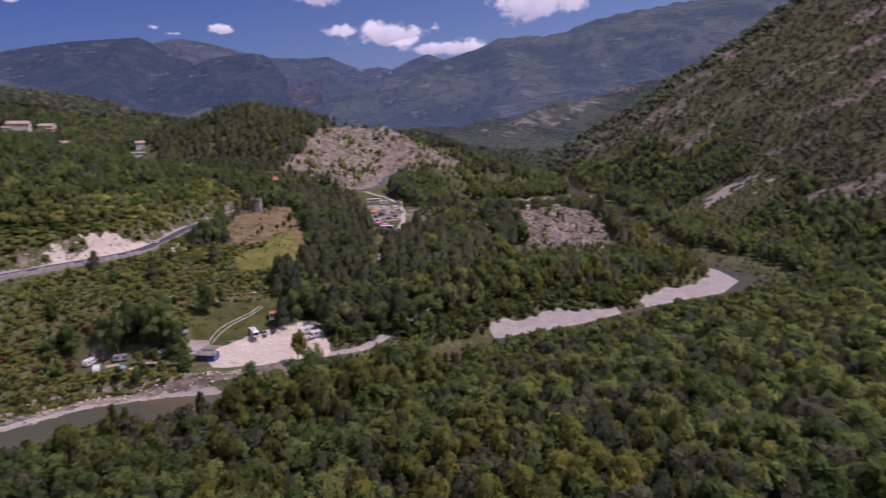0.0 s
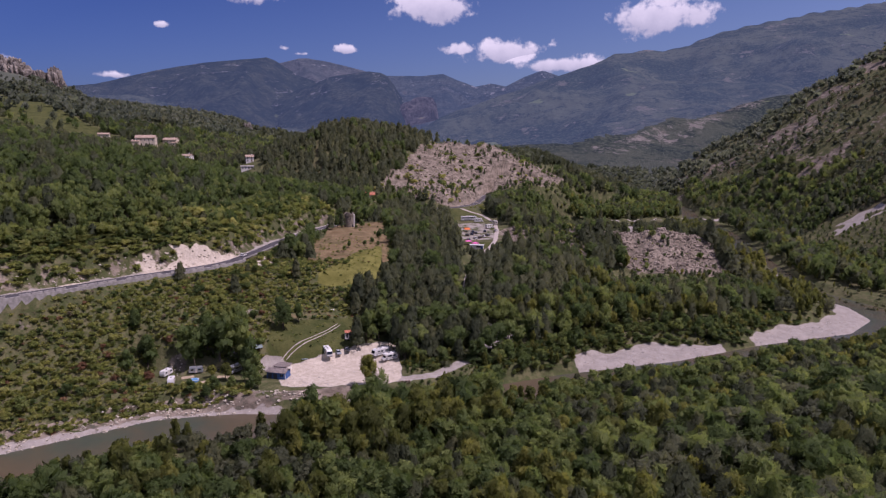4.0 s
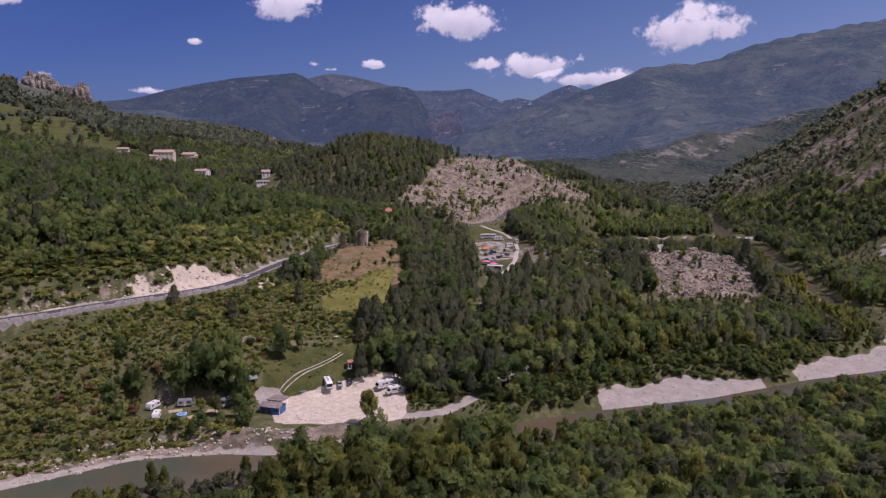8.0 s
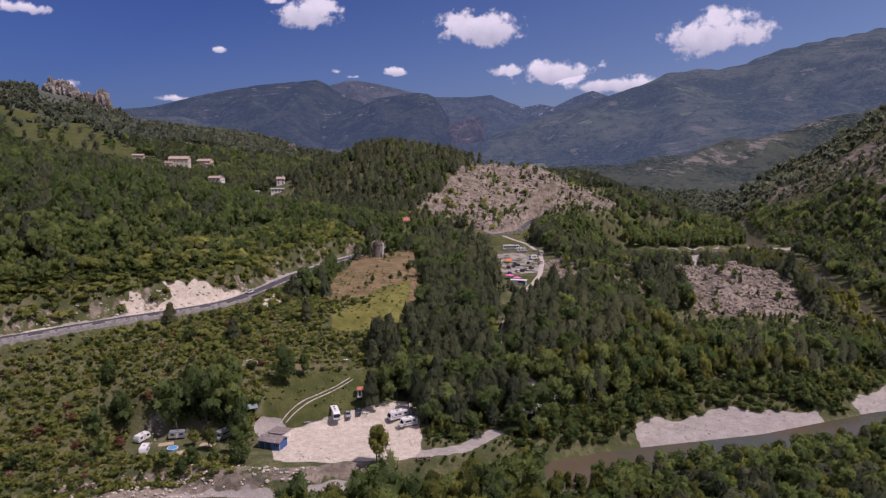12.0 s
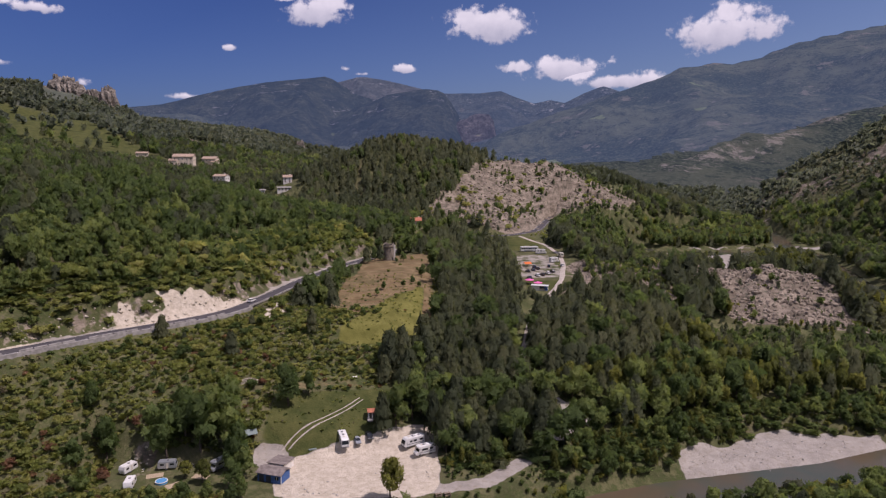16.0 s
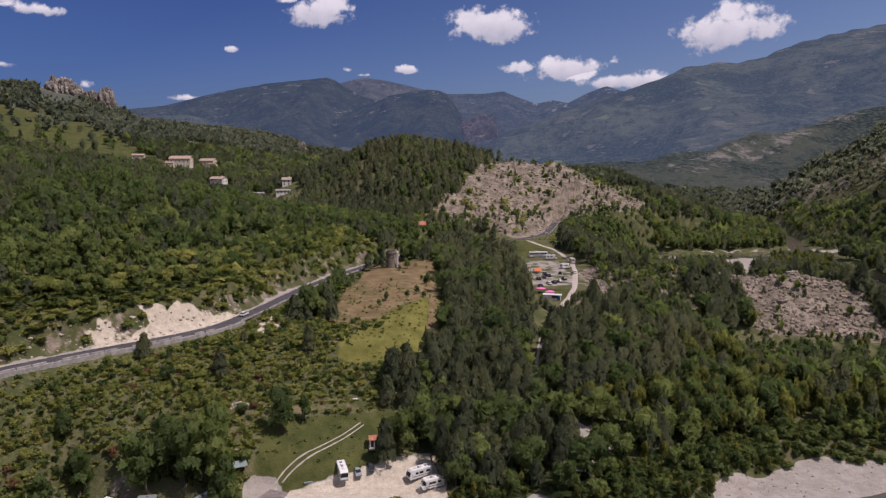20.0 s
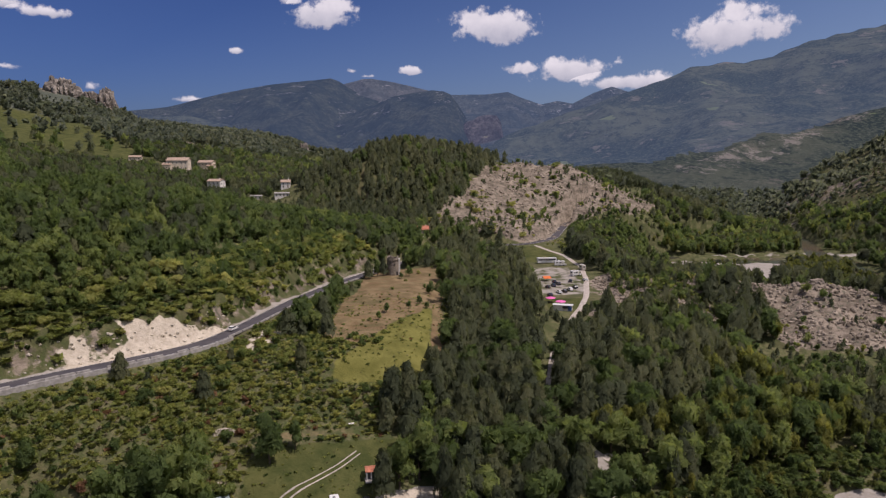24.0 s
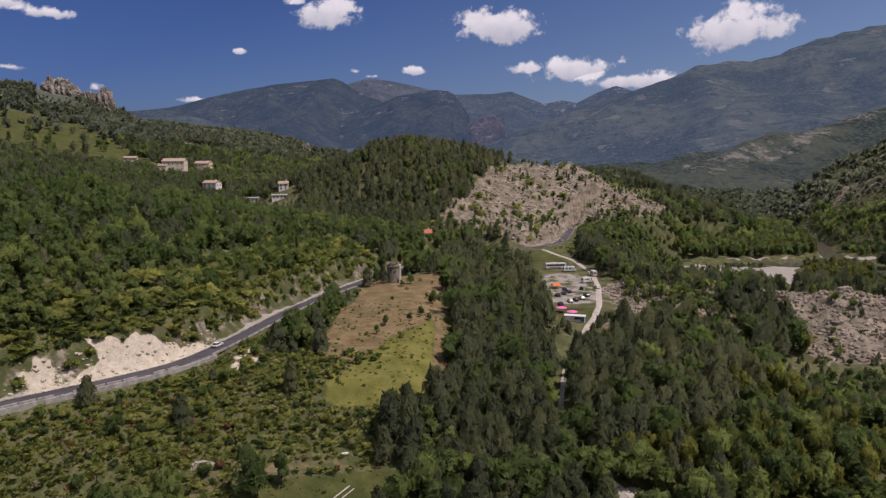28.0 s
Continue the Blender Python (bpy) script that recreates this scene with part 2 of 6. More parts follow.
def far_material(name, dark, light, cliff, haze_glow, scale=0.0065):
    """Distant wooded mountains, a far backdrop: blue distance haze painted in as weak glow."""
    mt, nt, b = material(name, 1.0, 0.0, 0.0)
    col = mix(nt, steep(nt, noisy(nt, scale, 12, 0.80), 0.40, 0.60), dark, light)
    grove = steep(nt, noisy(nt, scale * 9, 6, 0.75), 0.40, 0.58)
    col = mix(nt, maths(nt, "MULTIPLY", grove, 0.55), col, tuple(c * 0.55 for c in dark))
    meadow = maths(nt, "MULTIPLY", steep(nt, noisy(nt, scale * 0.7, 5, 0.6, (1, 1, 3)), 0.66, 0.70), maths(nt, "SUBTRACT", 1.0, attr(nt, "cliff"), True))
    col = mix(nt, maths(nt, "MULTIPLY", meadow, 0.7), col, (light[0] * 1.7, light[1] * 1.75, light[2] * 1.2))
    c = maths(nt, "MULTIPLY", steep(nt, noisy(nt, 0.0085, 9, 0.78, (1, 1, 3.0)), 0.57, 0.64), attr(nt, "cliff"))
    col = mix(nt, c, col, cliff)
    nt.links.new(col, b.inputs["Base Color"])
    b.inputs["Emission Color"].default_value, b.inputs["Emission Strength"].default_value = (*haze_glow, 1), 1.0
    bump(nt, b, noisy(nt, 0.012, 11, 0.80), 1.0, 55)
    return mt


def hills_material(name, haze_glow, thick=0.5):
    """The far valley sides: woods, thin scrub, a few meadows and bare scars; bluish emission imitates haze."""
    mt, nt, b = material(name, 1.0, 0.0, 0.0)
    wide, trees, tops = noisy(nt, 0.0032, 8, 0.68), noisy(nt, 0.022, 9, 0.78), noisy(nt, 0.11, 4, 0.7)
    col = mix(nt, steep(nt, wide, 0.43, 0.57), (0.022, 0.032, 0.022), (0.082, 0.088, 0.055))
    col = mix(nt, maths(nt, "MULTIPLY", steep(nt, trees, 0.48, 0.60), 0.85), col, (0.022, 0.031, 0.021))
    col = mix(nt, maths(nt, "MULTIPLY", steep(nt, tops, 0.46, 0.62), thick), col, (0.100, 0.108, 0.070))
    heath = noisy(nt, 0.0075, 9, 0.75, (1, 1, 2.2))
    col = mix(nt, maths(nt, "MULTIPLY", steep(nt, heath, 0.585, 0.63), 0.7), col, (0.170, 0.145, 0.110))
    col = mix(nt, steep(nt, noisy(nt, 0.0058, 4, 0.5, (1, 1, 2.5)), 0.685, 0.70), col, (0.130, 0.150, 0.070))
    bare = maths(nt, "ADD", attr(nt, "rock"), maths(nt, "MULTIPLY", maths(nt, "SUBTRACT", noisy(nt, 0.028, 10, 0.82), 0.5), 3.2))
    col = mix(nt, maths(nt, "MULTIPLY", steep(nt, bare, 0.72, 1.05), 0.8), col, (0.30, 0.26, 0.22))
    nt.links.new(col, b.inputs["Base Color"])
    b.inputs["Emission Color"].default_value, b.inputs["Emission Strength"].default_value = (*haze_glow, 1), 1.0
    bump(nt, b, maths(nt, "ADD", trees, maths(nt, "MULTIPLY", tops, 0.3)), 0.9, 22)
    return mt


def water_material():
    mt, nt, b = material("water", 0.16, 0.0, 0.3)
    d = steep(nt, noisy(nt, 0.03, 4), 0.35, 0.7)
    col = mix(nt, d, (0.105, 0.080, 0.050), (0.060, 0.076, 0.056))
    nt.links.new(col, b.inputs["Base Color"])
    bump(nt, b, noisy(nt, 0.8, 5, 0.6, (1, 1.6, 1)), 0.25, 0.12)
    return mt


def asphalt_material():
    mt, nt, b = material("asphalt", 0.9, 0.0, 0.2)
    col = mix(nt, steep(nt, noisy(nt, 0.25, 6), 0.3, 0.7), (0.060, 0.056, 0.062), (0.088, 0.080, 0.082))
    nt.links.new(col, b.inputs["Base Color"])
    return mt


def stone_wall_material(name, low, high):
    mt, nt, b = material(name, 0.95, 0.0, 0.1)
    v = nt.nodes.new("ShaderNodeTexVoronoi")
    v.inputs["Scale"].default_value = 1.6
    nt.links.new(position(nt), v.inputs["Vector"])
    col = mix(nt, noisy(nt, 1.1, 6), low, high)
    col = mix(nt, maths(nt, "MULTIPLY", steep(nt, v.outputs["Distance"], 0.35, 0.6), 0.6), col, (0.10, 0.09, 0.07))
    nt.links.new(col, b.inputs["Base Color"])
    bump(nt, b, v.outputs["Distance"], 0.6, 0.12)
    return mt


def glass_material():
    mt, nt, b = material("vehicle_glass", 0.08, 0.0, 0.6)
    b.inputs["Base Color"].default_value = (0.018, 0.022, 0.026, 1)
    return mt


GROUND = ground_material()
# stronger haze emission on the hills, weaker on the nearer spurs
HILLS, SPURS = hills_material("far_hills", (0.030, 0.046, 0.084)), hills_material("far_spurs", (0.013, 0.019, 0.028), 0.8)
LEAF = {
    "broadleaf": foliage("oak_leaves", (0.055, 0.086, 0.029), (0.114, 0.157, 0.049), (0.218, 0.252, 0.076)),
    "pine": foliage("pine_needles", (0.048, 0.062, 0.034), (0.082, 0.096, 0.048), (0.136, 0.140, 0.066), 0.42),
    "poplar": foliage("poplar_leaves", (0.068, 0.083, 0.025), (0.130, 0.145, 0.036), (0.245, 0.240, 0.056)),
    "willow": foliage("willow_leaves", (0.072, 0.084, 0.052), (0.110, 0.122, 0.072), (0.160, 0.166, 0.086)),
    "shrub": foliage("shrub_leaves", (0.110, 0.140, 0.040), (0.215, 0.245, 0.068), (0.365, 0.345, 0.118), 0.55),
    "russet": foliage("russet_leaves", (0.150, 0.085, 0.050), (0.230, 0.125, 0.070), (0.290, 0.190, 0.105)),
    "bare": foliage("bare_twigs", (0.110, 0.095, 0.055), (0.165, 0.140, 0.080), (0.225, 0.190, 0.110), 0.08),
    # paler and greyer than the near leaves: distance haze mixed into the colour
    "far": foliage("hazed_far_leaves", (0.088, 0.108, 0.078), (0.138, 0.158, 0.110), (0.195, 0.208, 0.142), 0.5, 0),
}
BARK = plain("bark", (0.11, 0.085, 0.065), 0.95, vary=0.25, scale=2.0)
ROCK = rock_material("limestone", (0.15, 0.122, 0.092), (0.385, 0.322, 0.25))
CRAG = rock_material("grey_crag", (0.13, 0.115, 0.10), (0.36, 0.315, 0.265), 0.06)
EARTH = rock_material("pale_marl", (0.47, 0.41, 0.32), (0.67, 0.60, 0.48), 0.3)
PEBBLE = rock_material("river_pebbles", (0.36, 0.33, 0.30), (0.60, 0.56, 0.51), 1.2)
WATER, ASPHALT = water_material(), asphalt_material()
MASONRY = stone_wall_material("rubble_masonry", (0.22, 0.18, 0.14), (0.36, 0.31, 0.25))
CONCRETE = plain("concrete", (0.33, 0.31, 0.285), 0.9, vary=0.15, scale=0.8)
TRACKS = plain("pale_gravel", (0.43, 0.375, 0.32), 0.95, vary=0.12, scale=0.6, relief=0.05)
GLASS = glass_material()

# ---- the lie of the land ----
ROAD = np.array([(-330, 20, 44), (-240, 110, 42), (-165, 205, 39.5), (-119, 257, 38), (-100, 284, 37), (-83, 302, 36.5), (-70, 319, 36),
                 (-63, 346, 36), (-56, 388, 35.5), (-46, 425, 35), (-30, 465, 35), (-2, 522, 35), (30, 560, 35.5), (62, 568, 35.5),
                 (84, 596, 36), (98, 648, 37), (110, 690, 38), (128, 716, 38), (165, 735, 36)], float)
RIVER = np.array([(-420, 40, -2), (-250, 105, -1), (-165, 158, 0), (-114, 188, 0), (-70, 214, 0), (-25, 219, 0.2), (25, 232, 0.5), (75, 249, 0.8),
                  (128, 261, 1), (178, 280, 1.2), (232, 294, 1.5), (262, 318, 1.8), (269, 348, 2), (259, 384, 2.4), (264, 412, 2.6), (284, 480, 3.5), (314, 570, 4.5),
                  (333, 640, 5.5), (335, 700, 6), (372, 800, 8), (395, 930, 10), (390, 1100, 14), (300, 1350, 20), (150, 1700, 30)], float)
BACKWATER = np.array([(352, 690, 6), (300, 683, 6), (255, 686, 6), (212, 688, 6), (192, 690, 6)], float)
TRACK = np.array([(-38, 262, 5), (-14, 250, 5), (8, 245, 5), (22, 249, 5), (36, 262, 6.5), (48, 276, 8.5), (54, 290, 10), (44, 305, 12.5),
                  (40, 320, 14), (42, 336, 17), (47, 359, 21), (57, 385, 26), (66, 404, 27.5), (73, 425, 29), (80, 460, 31), (84, 496, 32.5), (80, 530, 34), (66, 562, 35.5)], float)
LANE = np.array([(-40, 259, 5.2), (-40.5, 264, 6.2), (-36, 269, 8), (-29, 274.5, 10.3), (-22, 281, 12), (-17, 288, 13.6)], float)


def smooth(lo, hi, v):
    t = np.clip((v - lo) / (hi - lo), 0, 1)
    return t * t * (3 - 2 * t)


def smax(a, b, k):
    h = np.clip(0.5 + 0.5 * (a - b) / k, 0, 1)
    return b + (a - b) * h + k * h * (1 - h)


def along(line, x, y):
    """Distance to a line of points, the height on it there, and the side (positive: to the left of its run)."""
    best, high, side = np.full(x.shape, 1e9), np.zeros(x.shape), np.zeros(x.shape)
    for (ax, ay, az), (bx, by, bz) in zip(line[:-1], line[1:]):
        dx, dy = bx - ax, by - ay
        t = np.clip(((x - ax) * dx + (y - ay) * dy) / (dx * dx + dy * dy), 0, 1)
        d = np.hypot(x - ax - t * dx, y - ay - t * dy)
        near = d < best
        best = np.where(near, d, best)
        high = np.where(near, az + t * (bz - az), high)
        side = np.where(near, np.sign(dx * (y - ay) - dy * (x - ax)), side)
    return best, high, side


def lattice(ix, iy, seed):
    h = (ix.astype(np.int64) * 374761393 + iy.astype(np.int64) * 668265263 + seed * 1442695041) & 0x7FFFFFFF
    h = ((h ^ (h >> 13)) * 1274126177) & 0x7FFFFFFF
    return ((h ^ (h >> 16)) & 0xFFFF) / 65535.0


def rough(x, y, size, seed, octaves=3):
    """Value noise, -1 to 1."""
    total, amp, gain = 0.0, 1.0, 0.0
    for o in range(octaves):
        u, v = x / size * 2 ** o, y / size * 2 ** o
        iu, iv = np.floor(u), np.floor(v)
        fu, fv = u - iu, v - iv
        fu, fv = fu * fu * (3 - 2 * fu), fv * fv * (3 - 2 * fv)
        a, b = lattice(iu, iv, seed + o), lattice(iu + 1, iv, seed + o)
        c, d = lattice(iu, iv + 1, seed + o), lattice(iu + 1, iv + 1, seed + o)
        total = total + amp * ((a + (b - a) * fu) * (1 - fv) + (c + (d - c) * fu) * fv)
        gain, amp = gain + amp, amp * 0.5
    return total / gain * 2 - 1


def crest(line, x, y, near, far, round_=12.0):
    """A ridge along a line of crest points, falling away at the slopes near and far (towards -y and +y)."""
    d, h, side = along(line, x, y)
    fall = np.where(side > 0, far, near)
    return h - fall * (np.sqrt(d * d + round_ * round_) - round_)


DOME = np.array([(-230, 640, 40), (-160, 650, 60), (-104, 660, 77), (-55, 678, 98), (-29, 690, 103), (0, 707, 100), (23, 721, 97), (43, 732, 91),
                 (59, 740, 87), (118, 760, 86), (141, 772, 77), (172, 786, 63), (204, 801, 48), (228, 812, 32)], float)
WESTHILL = np.array([(-1400, 1100, 250), (-900, 1150, 228), (-683, 1180, 203), (-632, 1224, 208), (-605, 1268, 188), (-582, 1312, 182), (-560, 1340, 150), (-500, 1420, 120)], float)
SPUR = np.array([(-1000, 1560, 165), (-717, 1593, 172), (-644, 1593, 181), (-558, 1593, 184), (-474, 1593, 166), (-391, 1593, 138), (-331, 1593, 114), (-290, 1593, 88), (-240, 1600, 60)], float)
EASTSPUR = np.array([(1700, 1980, 330), (1300, 1830, 265), (1115, 1750, 228), (993, 1700, 193), (855, 1650, 160), (724, 1580, 131), (627, 1520, 101), (533, 1450, 71), (455, 1380, 45), (400, 1320, 22)], float)
SCAR = EASTSPUR[1:9] - (0, 22, 0)
KNOLL = np.array([(95, 405, 29), (120, 440, 33), (160, 436, 31), (185, 432, 33), (205, 425, 30), (226, 412, 20)], float)
FOOT_Y, FOOT_X = (100, 250, 330, 420, 520, 700, 850, 1000, 1200), (260, 285, 315, 325, 352, 352, 372, 395, 420)
FLANK_Y, FLANK_X = (300, 450, 600, 680, 760, 850, 1000, 1200), (50, 65, 90, 135, 110, 45, 8, 0)   # how far up the east flank is wooded
FAR_U, FAR_Z = ((-2500, 154, 248, 483, 715, 900, 1013, 1129, 1244, 1358, 1470, 1583, 1695, 1928, 2562, 3300),
                (70, 95, 172, 255, 335, 405, 462, 475, 478, 503, 551, 575, 604, 660, 745, 800))


def terrain(x, y):
    """Ground height."""
    x, y = np.asarray(x, float), np.asarray(y, float)
    dr, water, bank = along(RIVER, x, y)
    droad, zroad, west = along(ROAD, x, y)
    west = np.where(y < 560, west, np.where((x < 30), 1.0, west))
    hw = 9.2 + 3.8 * smooth(-28, -52, x)
    # north bank: camp terrace, pine slope, field bench
    slope_ = np.interp(y, (200, 262, 277, 300, 317, 336, 359, 385, 414, 445, 500, 560, 700, 900), (5, 5.2, 8, 12, 13, 17, 21, 26, 28, 30, 32, 35, 37, 38))
    bench = np.interp(y, (255, 268, 280, 298, 320, 360, 450, 560, 700), (5.2, 6, 10, 13.5, 30, 33, 36.5, 35.5, 37))
    low = np.interp(y, (262, 300, 330, 375, 400, 420, 440, 470, 500, 560, 640), (5, 7, 8.5, 12, 17, 22, 26, 19, 13, 8.5, 7.5))
    slope_ = slope_ + (low - slope_) * smooth(85 + 55 * smooth(560, 640, y), 140 + 50 * smooth(560, 640, y), x) * smooth(830, 780, y)
    t = slope_ + (bench - slope_) * smooth(22, -10, x)
    t = t - water * smooth(515, 560, y)
    north = water + 5.0 * smooth(hw, hw + 6, dr) + (t - 5.0) * smooth(hw + 8, hw + 72, dr)
    bar = gravel_bar(x) * smooth(376, 352, y)
    beach = np.maximum(bar * 17, smooth(-40, -75, x) * 7)
    strand_ = water + 0.9 * smooth(hw - 2, hw + 4, dr) + np.maximum(north - water - 0.9, 0) * smooth(hw + beach, hw + beach + 8, dr)
    north = north + (strand_ - north) * smooth(0.2, 5, beach)
    # the road's shelf and the slope over it
    below = north + (zroad - north) * np.exp(-np.maximum(droad - 4.5, 0) / 30.0) * smooth(hw + 7, hw + 48, dr)
    below = np.where(y > 560, np.maximum(north, below), below)
    lift = 14 + 32 * smooth(560, 420, y)
    up = np.minimum(np.maximum(droad - 8, 0), 650)
    over = zroad + 8 * smooth(4, 12, droad) + (lift - 8) * (1 - np.exp(-up / 70.0)) + 0.05 * up + 0.00013 * up * up
    z = np.where(west > 0, over, below)
    walled = smooth(165, 178, y) * smooth(338, 326, y) * (west <= 0)
    z = z - 0.8 * walled * np.exp(-np.maximum(droad - 4.6, 0) / 10.0)
    z = np.where(droad < 4.6, zroad - 0.8 * walled * smooth(2.0, 3.6, droad), z)
    # south bank
    south = water + 3.0 * smooth(hw, hw + 7, dr) + 3.5 * smooth(20, 110, dr) + 2.0 * rough(x, y, 60, 3)* smooth(10, 40, dr)
    right = np.where(bank < 0, 1.0, 0.0)
    z = np.where(right > 0, south, z)
    # forms
    k = crest(KNOLL, x, y, 0.62, 0.55, 10)
    z = np.where(right > 0, z, smax(z, k, 4))
    z = np.where(droad < 5, z, smax(z, crest(DOME, x, y, 0.66, 0.5, 14), 5))
    z = smax(z, crest(WESTHILL, x, y, 0.42, 0.5, 10), 14)
    foot = np.interp(y, FOOT_Y, FOOT_X)
    over_y = np.maximum(0, y - (1085 - 0.25 * (x - 360)))
    flank = 0.64 * (x - foot) + 10 * rough(x + y * 0.6, y - x * 0.6, 90, 11) * smooth(0, 80, x - foot) - 0.75 * over_y
    z = np.where(x > foot - 60, smax(z, flank, 8), z)
    # valley floor and the far wooded slopes
    yy = np.maximum(y, 300)
    floor = 18 + 30 * smooth(900, 2600, y)
    zc = np.interp(x * 3000 / yy, FAR_U, FAR_Z)
    rise = np.clip((y - 1000) / 2000, 0, 1) ** 1.75
    fall = np.clip((y - 3000) / 1500, 0, 1)
    hills = floor + (zc - floor) * rise * (1 - 0.85 * fall)
    hills = hills + (150 * (0.42 - np.abs(rough(x + 0.5 * y, y - 0.3 * x, 620, 21, 4))) + 26 * rough(x, y, 190, 27, 4) + 9 * rough(x, y, 60, 31)) * smooth(1050, 1700, y) * (1 - 0.8 * smooth(2500, 2950, y))
    back = np.maximum(smooth(960, 1250, y) * smooth(-430, -190, x), smooth(1650, 1950, y))
    z = z + (hills - z) * back
    z = np.where(x > foot - 60, smax(z, flank, 8), z)
    z = smax(z, crest(SPUR, x, y, 0.42, 0.5, 20), 14)
    z = smax(z, crest(EASTSPUR, x, y, 0.5, 0.36, 25) + 14 * rough(x, y, 120, 29, 3), 12)
    # channel bed and fine relief
    dbw, wbw, _ = along(BACKWATER, x, y)
    pan = wbw - 1.2 + 2.0 * smooth(18, 25, dbw) + 0.02 * dbw + 0.8 * np.maximum(dbw - 62, 0)
    shoulder = 52 * smooth(700, 730, y) * smooth(900, 860, y)
    z = z + (np.minimum(z, pan) - z) * smooth(150, 185, x - shoulder)
    flat = smooth(150, 190, x - shoulder) * smooth(470, 520, y) * smooth(1250, 1100, y) * (bank > 0)
    z = z + (np.minimum(z, water + 3.0 + 0.42 * np.maximum(dr - 45, 0)) - z) * flat
    bed = np.where(dr < hw + 1, water - 1.4 + 1.4 * smooth(hw - 4, hw + 1, dr), z)
    z = z + (bed - z) * smooth(1150, 1050, y)
    # broken limestone
    ddome, _, sdome = along(DOME, x, y)
    stony = np.maximum(smooth(60, 30, along(KNOLL, x, y)[0]) * (bank > 0), 0.9 * smooth(0, 50, x) * smooth(170, 120, ddome) * (y > 590) * (y < 830))
    z = z + stony * smooth(6, 16, droad) * smooth(14, 22, dr) * (4.6 * (0.35 - np.abs(rough(x + 0.6 * y, 0.4 * y - 0.5 * x, 17, 47, 3))) + 1.6 * rough(x, y, 5, 49, 2))
    fine = smooth(5, 14, droad) * smooth(14, 24, dr) * (1 - smooth(-60, -48, x) * smooth(52, 40, x) * smooth(232, 240, y) * smooth(300, 285, y))
    z = z + fine * (0.7 * rough(x, y, 14, 41) + 1.1 * rough(x, y, 45, 43))
    face = (west > 0) * smooth(5, 8, droad) * smooth(24, 13, droad) * smooth(225, 240, y) * smooth(480, 440, y)
    z = z + face * (1.3 * (0.25 - np.abs(rough(x, y, 9, 51, 3))) + 0.5 * rough(x, y, 3, 53, 2))
    step_ = (y + 0.45 * x - 330) / 17.0
    z = z + 0.9 * (smooth(0.72, 0.98, step_ - np.floor(step_)) - (step_ - np.floor(step_))) * smooth(-40, -33, x) * smooth(9, 3, x) * smooth(316, 330, y + 0.5 * x) * smooth(474, 462, y)
    dt, zt, _ = along(TRACK, x, y)
    z = z + (zt - z) * smooth(7, 2.5, dt)
    # camp yard and car park, levelled
    yard = smooth(-96, -86, x) * smooth(6, -2, x) * smooth(235, 238, y) * smooth(274, 263, y + 8 * smooth(-42, -50, x))
    z = z + (5.0 - z) * yard
    park = smooth(42, 49, x) * smooth(92, 86, x) * smooth(392, 402, y) * smooth(560, 545, y)
    z = z + (np.interp(y, (395, 420, 450, 505, 560), (27.5, 29, 30.8, 32.2, 35)) - z) * park
    return z


def gravel_bar(x):
    """Width of the two gravel bars on the inside of the bend, 0 to 1."""
    one = np.sin(np.pi * np.clip((x - 74) / 86, 0, 1)) ** 1.1
    two = np.sin(np.pi * np.clip((x - 164) / 116, 0, 1)) ** 0.9
    return np.maximum(one, two * 0.9)


